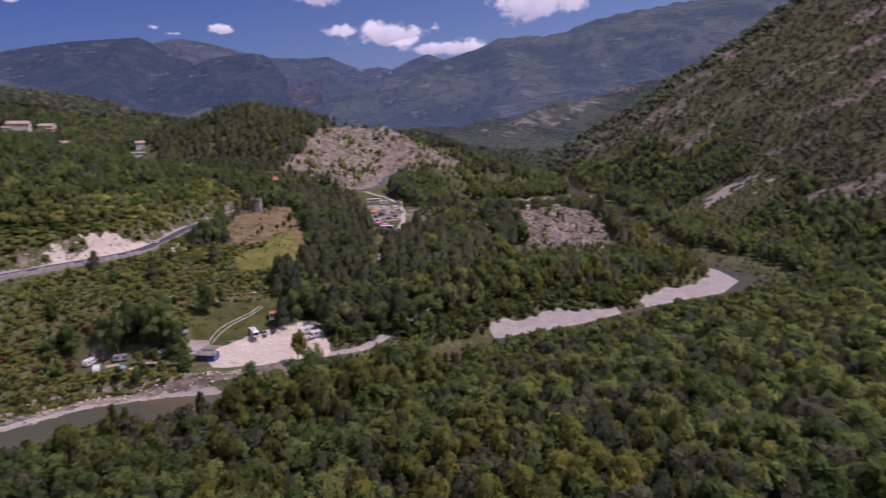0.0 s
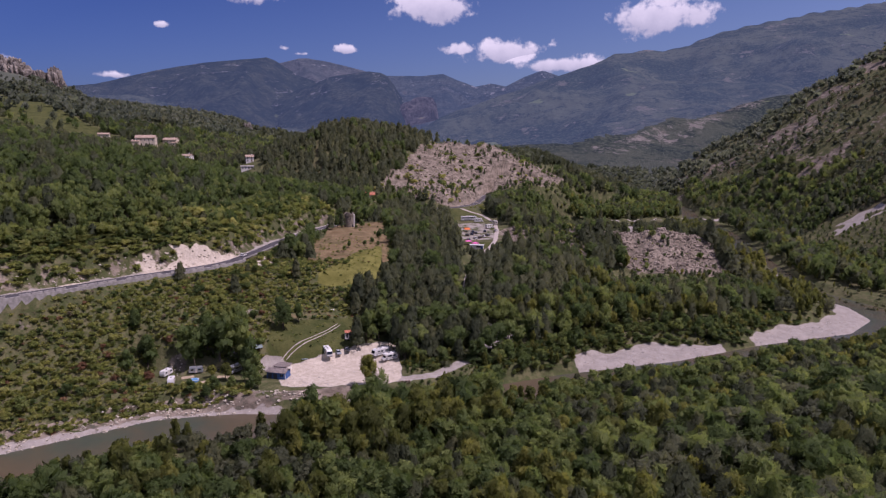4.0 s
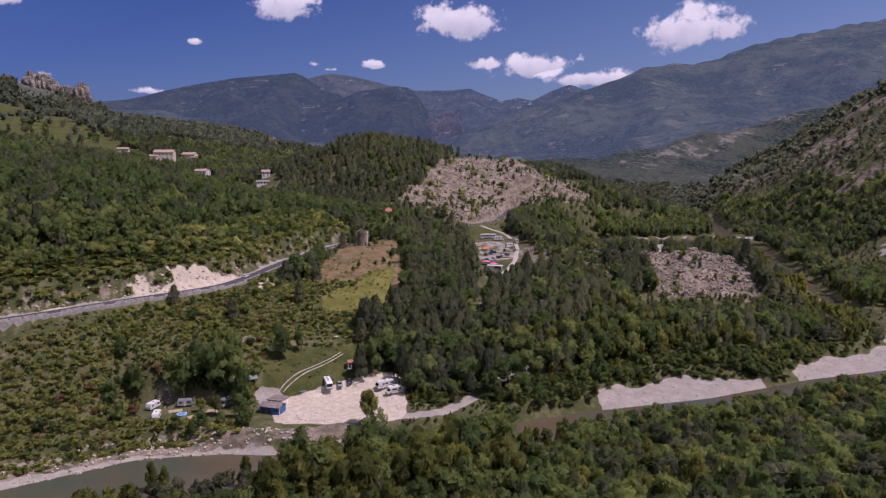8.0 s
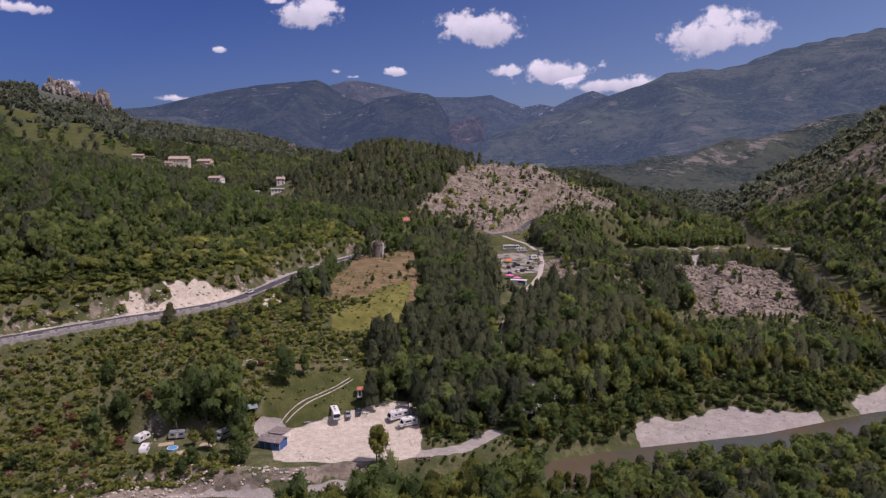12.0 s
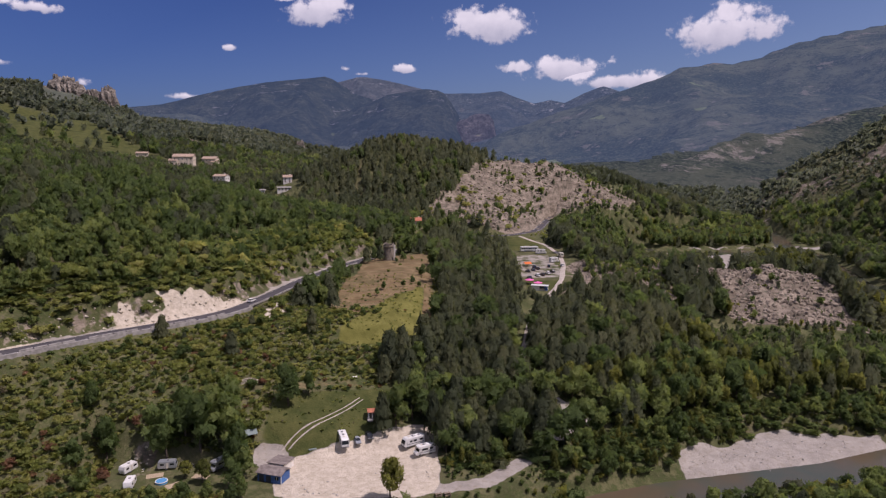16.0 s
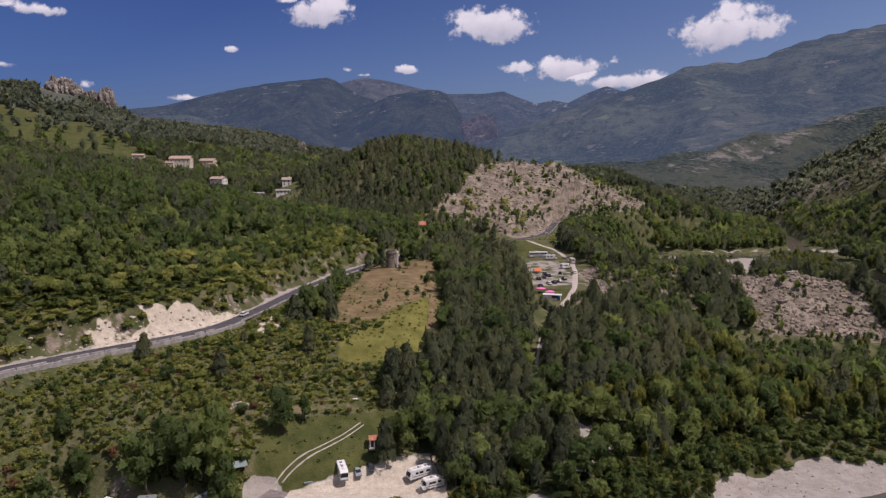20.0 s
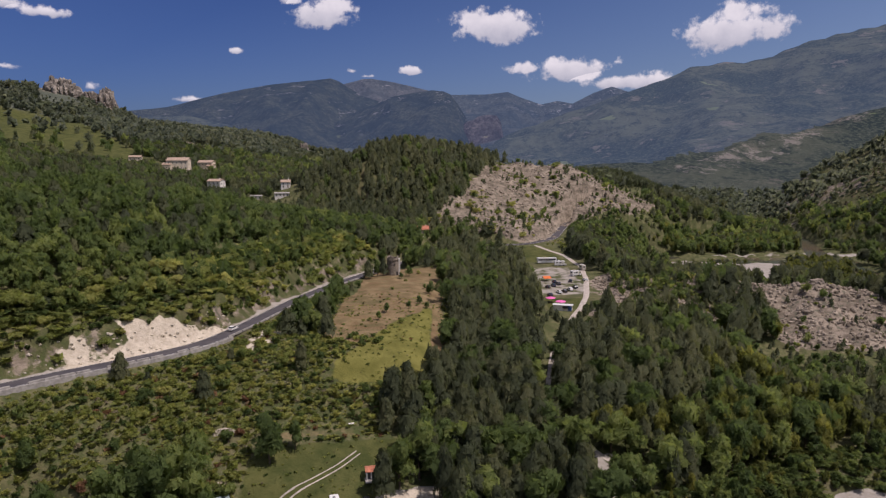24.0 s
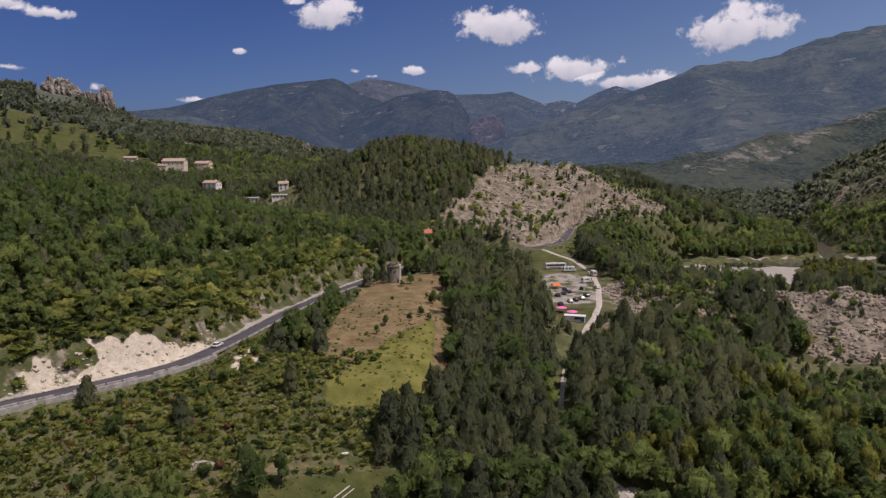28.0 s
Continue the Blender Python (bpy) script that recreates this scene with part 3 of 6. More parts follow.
def masks(x, y, z):
    """Where the ground is rock, pale gravel, dry meadow, lawn or far, haze-toned woodland."""
    dr, water, bank = along(RIVER, x, y)
    droad, _, west = along(ROAD, x, y)
    dt, _, _ = along(TRACK, x, y)
    dl, _, _ = along(LANE, x, y)
    dbw, _, _ = along(BACKWATER, x, y)
    n = rough(x, y, 30, 71)
    hw_bar = 9.0
    foot = np.interp(y, FOOT_Y, FOOT_X)
    # limestone: the right half of the dome, the knoll, gullies of the east flank, scars in the far slopes
    ddome, hdome, sdome = along(DOME, x, y)
    rock = smooth(216, 196, x) * smooth(22, 60, x - 0.52 * (y - 700) + 20 * n + 10 * rough(x, y, 9, 91)) * smooth(175, 140, ddome) * (sdome <= 0) * (y > 572) * np.maximum(west > 0, smooth(10, -6, ddome - np.interp(x, (100, 160, 188, 206), (84, 66, 42, -12)) + 4 * n))
    rock = np.maximum(rock, smooth(66, 40, along(KNOLL, x, y)[0]) * smooth(372, 386, y + 0.05 * (x - 150)) * smooth(475, 455, y) * smooth(70, 90, x) * smooth(222, 206, x) * 0.95 * (bank > 0) * (1 - 0.9 * smooth(13, 5, np.abs(x - 138)) * smooth(432, 420, y)))
    rock = np.maximum(rock, smooth(60, 70, x) * smooth(135, 120, x) * smooth(378, 384, y) * smooth(412, 402, y) * 0.62)
    wooded = np.interp(y, FLANK_Y, FLANK_X)
    rock = np.maximum(rock, smooth(-10, 45, x - foot - wooded + 30 * n) * (x > foot) * smooth(1200, 1100, y) * (0.24 + 0.55 * rough(x + 0.5 * y, (y - x * 0.6) * 0.4, 34, 15)))
    gully = (x > foot) * smooth(0.12, 0.45, rough(x + y * 0.6, (y - x * 0.6) * 0.35, 48, 13)) * 0.8
    rock = np.maximum(rock, gully * smooth(1150, 1000, y))
    scar = smooth(0.30, 0.5, rough(x + 0.5 * y, y * 0.8 - 0.4 * x, 260, 23, 6)) * smooth(-0.1, 0.2, rough(x, y, 45, 24, 2)) * (y > 1150) * (y < 2800) * smooth(100, 400, x) * 0.62
    rock = np.maximum(rock, scar)
    rock = np.maximum(rock, smooth(70, 10, along(SCAR, x, y)[0] + 75 * rough(x, y, 85, 25, 4)) * (y > 1100) * 0.75)
    rock = np.maximum(rock, smooth(60, 15, along(WESTHILL[3:7], x, y)[0]) * 0.6)
    rock = np.maximum(rock, smooth(62, 30, np.hypot((x + 292) * 0.8, y - 985) + 16 * n) * 0.62)
    cutb = (west > 0) * smooth(16, 8, droad) * smooth(3, 5, droad) * (y > 180) * (y < 480)
    rock = np.maximum(rock, cutb * 0.42)
    rock = np.maximum(rock, (west <= 0) * (droad < 70) * (y < 330) * (x < -38) * smooth(0.35, 0.6, rough(x, y, 17, 77)) * 0.46)
    # pale: gravel bars, beach, yard, tracks, road shoulders, the fresh cutting
    pale = np.where((dr > 8) & (bank > 0), smooth(378, 352, y) * smooth(3, 0, dr - hw_bar - 2 - 15 * gravel_bar(x) + 4 * rough(x, y, 13, 73, 3)) * smooth(0.05, 0.35, gravel_bar(x)), 0)
    strand = smooth(-28, -52, x)
    pale = np.maximum(pale, (bank > 0) * smooth(-26, -36, x) * smooth(1.5, 0, dr - 10.6 - 3.4 * strand - 2.0 * smooth(-80, -110, x) + 1.8 * n + 1.2 * rough(x, y, 5, 97, 3)) * (dr > 9) * 0.9)
    eroded = (bank > 0) * smooth(6, 0, x) * smooth(3, 0, dr - 16.5 - 5.5 * strand + 2.5 * n) * (dr > 12) * (0.62 + 0.5 * rough(x, y, 9, 78, 3))
    pale = np.maximum(pale, (bank > 0) * smooth(-30, -24, x) * smooth(3, -4, x) * smooth(12.8, 11.2, dr + n) * (dr > 9))
    pale = np.maximum(pale, smooth(300, 325, y) * (x > 200) * (y < 620) * (bank > 0) * smooth(4, 0, dr - 11 - 5 * smooth(490, 440, y) + 4 * rough(x, y, 13, 73, 3)) * 0.9)
    thicket = 243 + 0.55 * (y - 580)
    pale = np.maximum(pale, (dbw > 19) * smooth(575, 590, y) * smooth(690, 670, y) * smooth(183, 195, x + 8 * n) * smooth(2, -8, x - thicket + 8 * n) * (0.72 + 0.25 * n))
    pale = np.maximum(pale, (dbw > 19) * smooth(36, 26, dbw + 0.12 * (300 - x) + 9 * n) * (y > 690) * smooth(215, 240, x) * (0.60 + 0.4 * rough(x, y, 18, 98, 3)))
    inside = -3.0 * np.log(sum(np.exp(-np.clip(q, -60, 60) / 3.0) for q in (x + 40.5 + 0.25 * (y - 258), 9 - x, y - 0.05 * x - 240, 278.5 - y + 0.42 * x)))
    yard = smooth(-0.6, 1.4, inside + 1.3 * rough(x, y, 6, 99, 3))
    pale = np.maximum(pale, np.maximum(yard, smooth(6.5, 4, np.hypot(x + 41, y - 263))))
    pale = np.maximum(pale, smooth(3.4, 2.0, dt) * smooth(300, 290, y) * 0.9)
    pale = np.maximum(pale, smooth(9, 5, np.hypot(x - 56, y - 289)))
    pale = np.maximum(pale, smooth(6.4, 4.6, droad + 1.2 * rough(x, y, 7, 79, 3)) * (west > 0) * (y < 500) * 0.6)
    ragged = rough(x, y, 7, 79, 3)
    ragged2 = rough(x, y, 3.5, 83, 3)
    marl = (west > 0) * smooth(13.0, 11.0, droad + 1.5 * n + 3.5 * ragged + 2.5 * ragged2 + 0.35 * np.maximum(y - 318, 0)) * smooth(303, 312, y + 7 * ragged) * smooth(352, 342, y + 7 * ragged) * 1.1
    scree = (west > 0) * smooth(10.5, 6.5, droad + 4.0 * ragged + 3.5 * ragged2) * smooth(200, 230, y) * smooth(480, 440, y) * smooth(-0.1, 0.4, rough(x, y, 22, 85) + 0.5 * smooth(285, 300, y) * smooth(330, 312, y)) * 0.62
    marl = np.maximum(np.maximum(marl, scree), 0.8 * yard)
    hole = smooth(0.18, 0.42, rough(x, y, 13, 87, 3)) * (west <= 0) * (droad > 8) * (droad < 75) * (y < 340) * (y > 268) * (bank > 0) * (x < -28) * (dr > 30)
    marl = np.maximum(marl, hole * (0.50 + 0.4 * ragged2))
    pale = np.maximum(pale, smooth(48, 52, x) * smooth(80, 76, x) * smooth(424, 428, y) * smooth(498, 492, y) * 0.5)
    streak = rough((x - 388) * 0.3, y - 515 + 0.2 * (x - 388), 15, 95, 3)
    pale = np.maximum(pale, smooth(1.0, 0.6, np.hypot((x - 396) / 36, (y - 512) / 42) + 0.25 * n) * smooth(0.12, 0.4, streak + 0.7 * rough(x, y, 7, 96, 3)) * 0.8)
    # dry meadow by the tower, grass at the camp and the car park
    field = smooth(-38, -32, x + 5 * n) * smooth(8, 3, x + 4 * n) * smooth(314, 326, y + 0.5 * x + 6 * n) * smooth(474, 462, y)
    rock = np.maximum(rock, eroded * 1.25)
    dry = np.maximum(np.maximum(field, eroded * 0.3), 0.4 * smooth(50, 55, x) * smooth(84, 78, x) * smooth(452, 458, y) * smooth(498, 490, y))
    lawn = smooth(-4, 4, x + 25 - 0.42 * (y - 325) + 4 * n) * smooth(4, -2, x) * smooth(308, 316, y) * smooth(402, 380, y + 6 * n)
    hay = lawn.copy()
    lawn = np.maximum(lawn, smooth(-47, -42, x) * smooth(-2, -8, x) * smooth(252, 258, y + 0.2 * x) * smooth(301, 296, y - 0.35 * x + 2 * n))
    dry = np.maximum(dry, 0.42 * smooth(299, 301, y - 0.35 * x + 2 * n) * smooth(307, 304, y - 0.35 * x + 2 * n) * smooth(-44, -39, x) * smooth(-14, -18, x))
    lawn = np.maximum(lawn, 0.8 * smooth(20, 32, x) * smooth(80, 72, x) * smooth(506, 512, y) * smooth(562, 556, y))
    lawn = np.maximum(lawn, 0.8 * smooth(50, 54, x) * smooth(74, 70, x) * smooth(402, 405, y) * smooth(424, 420, y))
    lawn = np.maximum(lawn, 0.75 * smooth(-8, 12, x + 440 + 0.72 * (y - 790) + 14 * n) * smooth(12, -8, x + 300 + 0.92 * (y - 819) + 14 * n) * smooth(752, 775, y) * smooth(1120, 1080, y))
    lawn = lawn * (1 - np.clip(pale, 0, 1))
    # grows with distance only, to bring in the haze-toned woods colour
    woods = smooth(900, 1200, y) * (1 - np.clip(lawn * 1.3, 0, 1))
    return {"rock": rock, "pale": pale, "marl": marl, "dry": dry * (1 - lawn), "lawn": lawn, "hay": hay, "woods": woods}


def sheet(name, verts, faces, mat, smooth_=True, values=None, normals=None):
    me = bpy.data.meshes.new(name)
    verts, faces = np.asarray(verts, np.float32), np.asarray(faces, np.int32)
    me.vertices.add(len(verts))
    me.vertices.foreach_set("co", verts.ravel())
    k = faces.shape[1]
    me.loops.add(faces.size)
    me.loops.foreach_set("vertex_index", faces.ravel())
    me.polygons.add(len(faces))
    me.polygons.foreach_set("loop_start", np.arange(0, faces.size, k, dtype=np.int32))
    me.polygons.foreach_set("use_smooth", np.full(len(faces), smooth_))
    me.update(calc_edges=True)
    for key, v in (values or {}).items():
        me.attributes.new(key, "FLOAT", "POINT").data.foreach_set("value", np.asarray(v, np.float32))
    if normals is not None:
        me.normals_split_custom_set_from_vertices(np.asarray(normals, np.float32))
    me.materials.append(mat)
    return me


def net(rows, cols):
    i = np.arange(rows - 1)[:, None] * cols + np.arange(cols - 1)[None, :]
    return np.stack([i, i + 1, i + cols + 1, i + cols], -1).reshape(-1, 4)


def far_line(x):
    """Where the valley goes over into the far hills: behind the crests of the nearer spurs."""
    return np.interp(x, (-1400, -632, -560, -500, -290, -240, 0, 400, 533, 724, 993, 1300, 1700, 2600), (1160, 1255, 1400, 1500, 1640, 1650, 1520, 1420, 1490, 1630, 1750, 1880, 2030, 2400))


def near_line(x):
    """Where the spurs on the far side of the valley begin."""
    return np.where(x < 60, far_line(x), np.interp(x, (60, 300, 450, 2600), (1450, 1200, 1180, 1180)))


def build_ground():
    angles = np.radians(np.concatenate([np.linspace(-180, -52, 30)[:-1], np.linspace(-46, 57, 590), np.linspace(62, 180, 30)[1:]]))
    radii = np.concatenate([[1.0], np.geomspace(40, 225, 41)[:-1], np.geomspace(225, 900, 241)[:-1], np.geomspace(900, 4940, 125)])
    a, r = np.meshgrid(angles, radii)
    x, y = r * np.sin(a), r * np.cos(a) - 60
    z = terrain(x, y)
    v, f = np.stack([x, y, z], -1).reshape(-1, 3), net(len(radii), len(angles))
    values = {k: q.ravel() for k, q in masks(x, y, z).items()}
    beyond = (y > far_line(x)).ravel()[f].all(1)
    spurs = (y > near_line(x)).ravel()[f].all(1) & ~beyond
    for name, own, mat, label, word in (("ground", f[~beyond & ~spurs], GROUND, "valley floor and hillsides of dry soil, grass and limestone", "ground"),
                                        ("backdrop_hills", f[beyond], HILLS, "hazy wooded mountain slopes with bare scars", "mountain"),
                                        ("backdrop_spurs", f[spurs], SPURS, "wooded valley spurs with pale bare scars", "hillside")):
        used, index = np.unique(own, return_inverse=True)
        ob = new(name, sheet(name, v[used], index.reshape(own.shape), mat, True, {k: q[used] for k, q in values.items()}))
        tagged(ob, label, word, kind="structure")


build_ground()


def ribbon(line, half, lift, step=3.0, drape=False):
    """Points along both edges of a strip that follows a line."""
    seg = np.hypot(*np.diff(line[:, :2], axis=0).T)
    s = np.concatenate([[0], np.cumsum(seg)])
    t = np.arange(0, s[-1], step)
    p = np.stack([np.interp(t, s, line[:, k]) for k in range(3)], -1)
    for _ in range(6):
        p[1:-1] = (p[:-2] + 2 * p[1:-1] + p[2:]) / 4
    d = np.gradient(p[:, :2], axis=0)
    d /= np.linalg.norm(d, axis=1)[:, None]
    side = np.stack([-d[:, 1], d[:, 0]], -1)
    return p, side


def build_water():
    for name, line, half in (("river", RIVER[:21], 16.0), ("pool", BACKWATER, 24.0)):
        p, side = ribbon(line, half, 0)
        cols = np.linspace(-1, 1, 5)
        w = np.stack([p[:, 0, None] + side[:, 0, None] * cols * half, p[:, 1, None] + side[:, 1, None] * cols * half, np.repeat(p[:, 2, None] - 0.25 - (0.05 if name == "pool" else 0), 5, 1)], -1)
        ob = new("water", sheet(name, w.reshape(-1, 3), net(len(p), 5), WATER))
        tagged(ob, "shallow green-brown mountain river running between gravel bars", "river", kind="structure")


def build_road():
    p, side = ribbon(ROAD[1:], 3.2, 0, 4.0)
    us = np.array([-3.2, -3.2, -1.6, 1.6, 3.2, 3.2])
    dz = np.array([-0.6, 0.10, 0.16, 0.16, 0.10, -0.6])
    v = np.stack([p[:, 0, None] + side[:, 0, None] * us, p[:, 1, None] + side[:, 1, None] * us, p[:, 2, None] + dz], -1)
    ob = new("road", sheet("road", v.reshape(-1, 3), net(len(p), 6), ASPHALT))
    tagged(ob, "narrow two-lane asphalt mountain road on a shelf", "road", kind="structure")
    white = plain("worn_white_line", (0.55, 0.54, 0.50), 0.8, vary=0.2, scale=1.5)
    for u in (-2.75, 2.75):
        us = np.array([u - 0.09, u + 0.09])
        v = np.stack([p[:, 0, None] + side[:, 0, None] * us, p[:, 1, None] + side[:, 1, None] * us, np.repeat(p[:, 2, None] + 0.155, 2, 1)], -1)
        part("edge_line", sheet("edge_line", v.reshape(-1, 3), net(len(p), 2), white), None, ob)
    # retaining wall and parapet blocks on the valley side
    keep = (p[:, 1] > 175) & (p[:, 1] < 330)
    q, s = p[keep], side[keep]
    us, zs = np.array([-4.5, -4.3, -3.7, -3.7, -3.0]), np.array([-4.6, 0.35, 0.35, 0.04, 0.04])
    v = np.stack([q[:, 0, None] + s[:, 0, None] * us, q[:, 1, None] + s[:, 1, None] * us, q[:, 2, None] + zs], -1)
    wall = new("retaining_wall", sheet("retaining_wall", v.reshape(-1, 3), net(len(q), 5), CONCRETE, False))
    tagged(wall, "grey concrete retaining wall under the mountain road", "wall", kind="structure")
    first, count = None, 0
    for i in range(len(p) - 2):
        if not 190 < p[i, 1] < 470 or i % 5 == 4 or 318 < p[i, 1] < 326:
            continue
        m = Matrix.Translation((p[i, 0] - side[i, 0] * 3.75, p[i, 1] - side[i, 1] * 3.75, p[i, 2] + 0.3)) @ Matrix.Rotation(math.atan2(-side[i, 0], side[i, 1]), 4, "Z")
        if first is None:
            bm = bmesh.new()
            box(bm, 0, 0, 0.30, 3.7, 0.36, 0.75, 0.06)
            first = part("parapet_block", bm, CONCRETE, None)
            tagged(first, "pale concrete parapet block along the road edge", "parapet", "parapet blocks along the road")
            first.matrix_world = m
        else:
            copy_thing(first, m)


def part(name, data, mat, parent=None, label=""):
    """One mesh object, under a thing or a part where one is given."""
    if isinstance(data, bmesh.types.BMesh):
        me = bpy.data.meshes.new(name)
        data.to_mesh(me)
        data.free()
    else:
        me = data
    if mat and not me.materials:
        me.materials.append(mat)
    ob = new(name, me)
    if parent:
        ob.parent = parent
    if label:
        ob["label"] = label
    return ob


def box(bm, x, y, z, sx, sy, sz, bevel=0.0, m=None):
    """A box round (x, y, z) with chamfered edges."""
    r = bmesh.ops.create_cube(bm, size=1.0)
    vs = r["verts"]
    for v in vs:
        v.co = Vector((v.co.x * sx + x, v.co.y * sy + y, v.co.z * sz + z))
    if bevel:
        es = list({e for v in vs for e in v.link_edges})
        vs = bmesh.ops.bevel(bm, geom=es, offset=bevel, segments=1, affect="EDGES")["verts"]
    if m is not None:
        bmesh.ops.transform(bm, matrix=m, verts=list({v for v in vs}))
    return vs


def build_lanes():
    for name, line, half, off, label in (("track", TRACK[11:], 1.8, 0, "pale gravel lane beside the car park"), ("track", TRACK[5:12], 1.2, 0, "narrow pale gravel track climbing through the pines"), ("lane", LANE, 0.22, -0.7, "pale wheel rut of the lane across the grass"),
                                         ("lane", LANE, 0.22, 0.7, "pale wheel rut of the lane across the grass")):
        p, side = ribbon(line, half, 0, 1.2)
        p[:, :2] += side * off
        us = np.linspace(-half, half, 5)
        x, y = p[:, 0, None] + side[:, 0, None] * us, p[:, 1, None] + side[:, 1, None] * us
        wob = 1 + 0.25 * rough(x, y, 4, 131)
        x, y = p[:, 0, None] + side[:, 0, None] * us * wob, p[:, 1, None] + side[:, 1, None] * us * wob
        z = terrain(x, y) + np.array([-0.1, 0.10, 0.14, 0.10, -0.1])
        tagged(new(name, sheet(name, np.stack([x, y, z], -1).reshape(-1, 3), net(len(p), 5), TRACKS)), label, "track", kind="structure")


build_water()
build_road()
build_lanes()


# ---- distant mountains ----
def mountain(name, line, near, depth, mat, label, seed, cliffs=1.0, jag=16):
    """A range: a crest line whose slopes fall towards the valley and behind."""
    line = np.array(line, float)
    s = np.linspace(0, 1, 220)
    src = np.linspace(0, 1, len(line))
    p = np.stack([np.interp(s, src, line[:, k]) for k in range(3)], -1)
    down = np.concatenate([np.linspace(0, 1, 60) ** 1.2])
    x = p[None, :, 0] + 0 * down[:, None]
    y = p[None, :, 1] - depth * down[:, None]
    rough_ = 0.9 - 2.2 * np.abs(rough(x * 1.0 + 0.2 * y, y * 0.4, 520, seed, 5))
    z = p[None, :, 2] - (near * depth) * down[:, None] ** 0.85 + (rough_ * 95 - 20) * np.clip(down[:, None] * 5, 0, 1) + jag * rough(x, y, 90, seed + 5, 3) * np.clip(down[:, None] * 3 + 0.18, 0, 1)
    back = np.stack([p[:, 0], p[:, 1] + 90, p[:, 2] - 60], -1)
    v = np.concatenate([back[None], np.stack([x, y, z], -1)])
    cl = np.concatenate([np.zeros((1, 220)), np.repeat(smooth(0.55, 0.06, down)[:, None], 220, 1)])
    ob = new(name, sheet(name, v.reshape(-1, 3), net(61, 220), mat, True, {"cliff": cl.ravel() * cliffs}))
    tagged(ob, label, "mountain", kind="structure")


# last colour of each: the bluish emission that imitates haze
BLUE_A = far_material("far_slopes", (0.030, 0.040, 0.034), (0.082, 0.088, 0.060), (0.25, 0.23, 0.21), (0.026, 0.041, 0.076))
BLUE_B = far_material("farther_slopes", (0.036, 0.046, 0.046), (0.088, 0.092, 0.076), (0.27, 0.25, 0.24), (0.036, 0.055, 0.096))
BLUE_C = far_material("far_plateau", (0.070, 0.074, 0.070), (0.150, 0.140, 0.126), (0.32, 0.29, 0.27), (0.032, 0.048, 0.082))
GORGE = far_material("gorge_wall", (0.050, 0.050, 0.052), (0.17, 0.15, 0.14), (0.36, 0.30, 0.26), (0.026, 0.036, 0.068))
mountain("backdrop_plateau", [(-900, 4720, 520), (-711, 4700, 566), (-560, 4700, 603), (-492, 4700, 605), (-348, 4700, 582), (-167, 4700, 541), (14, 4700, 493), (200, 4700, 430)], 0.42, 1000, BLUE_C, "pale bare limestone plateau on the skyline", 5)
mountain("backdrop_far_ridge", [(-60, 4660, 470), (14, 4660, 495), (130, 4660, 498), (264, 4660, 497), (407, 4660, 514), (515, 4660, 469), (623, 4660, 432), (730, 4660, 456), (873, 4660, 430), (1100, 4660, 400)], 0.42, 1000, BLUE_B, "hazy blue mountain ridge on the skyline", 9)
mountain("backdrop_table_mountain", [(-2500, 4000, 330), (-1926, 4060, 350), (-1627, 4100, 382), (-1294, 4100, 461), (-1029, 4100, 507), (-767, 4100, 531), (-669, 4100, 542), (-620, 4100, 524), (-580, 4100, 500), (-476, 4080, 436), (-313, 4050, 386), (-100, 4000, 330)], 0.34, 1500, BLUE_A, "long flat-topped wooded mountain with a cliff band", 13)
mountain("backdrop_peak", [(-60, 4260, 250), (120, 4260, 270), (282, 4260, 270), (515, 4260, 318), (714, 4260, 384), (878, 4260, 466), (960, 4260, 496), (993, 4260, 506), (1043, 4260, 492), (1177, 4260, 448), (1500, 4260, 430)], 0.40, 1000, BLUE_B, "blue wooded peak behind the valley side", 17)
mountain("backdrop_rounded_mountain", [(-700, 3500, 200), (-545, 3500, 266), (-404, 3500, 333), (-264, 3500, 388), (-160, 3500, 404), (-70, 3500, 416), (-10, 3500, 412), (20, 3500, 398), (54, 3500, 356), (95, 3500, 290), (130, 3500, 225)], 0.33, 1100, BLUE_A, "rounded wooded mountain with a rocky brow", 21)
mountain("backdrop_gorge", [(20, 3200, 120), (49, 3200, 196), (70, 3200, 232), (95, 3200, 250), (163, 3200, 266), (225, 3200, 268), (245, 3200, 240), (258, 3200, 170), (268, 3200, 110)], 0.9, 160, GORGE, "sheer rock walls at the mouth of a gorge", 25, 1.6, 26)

# ---- trees and shrubs ----
dice = np.random.default_rng(7)


def leaf_faces(centres, normals, size, corners):
    """Small leaf clumps: one bent scrap each, turned about its normal."""
    n = len(centres)
    up = np.where(np.abs(normals[:, 2:3]) > 0.9, np.array([[1.0, 0, 0]]), np.array([[0, 0, 1.0]]))
    a = np.cross(normals, up)
    a /= np.linalg.norm(a, axis=1)[:, None]
    b = np.cross(normals, a)
    spin = dice.uniform(0, 2 * np.pi, n)[:, None]
    a, b = a * np.cos(spin) + b * np.sin(spin), b * np.cos(spin) - a * np.sin(spin)
    s = size * dice.uniform(0.65, 1.3, n)[:, None]
    out = []
    for k in range(corners):
        w = 2 * np.pi * k / corners + dice.uniform(-0.35, 0.35, (n, 1))
        r = s * dice.uniform(0.5, 0.85, (n, 1))
        out.append(centres + a * np.cos(w) * r + b * np.sin(w) * r - normals * s * dice.uniform(0, 0.28, (n, 1)))
    v = np.stack(out, 1).reshape(-1, 3)
    return v, np.arange(n * corners).reshape(n, corners)


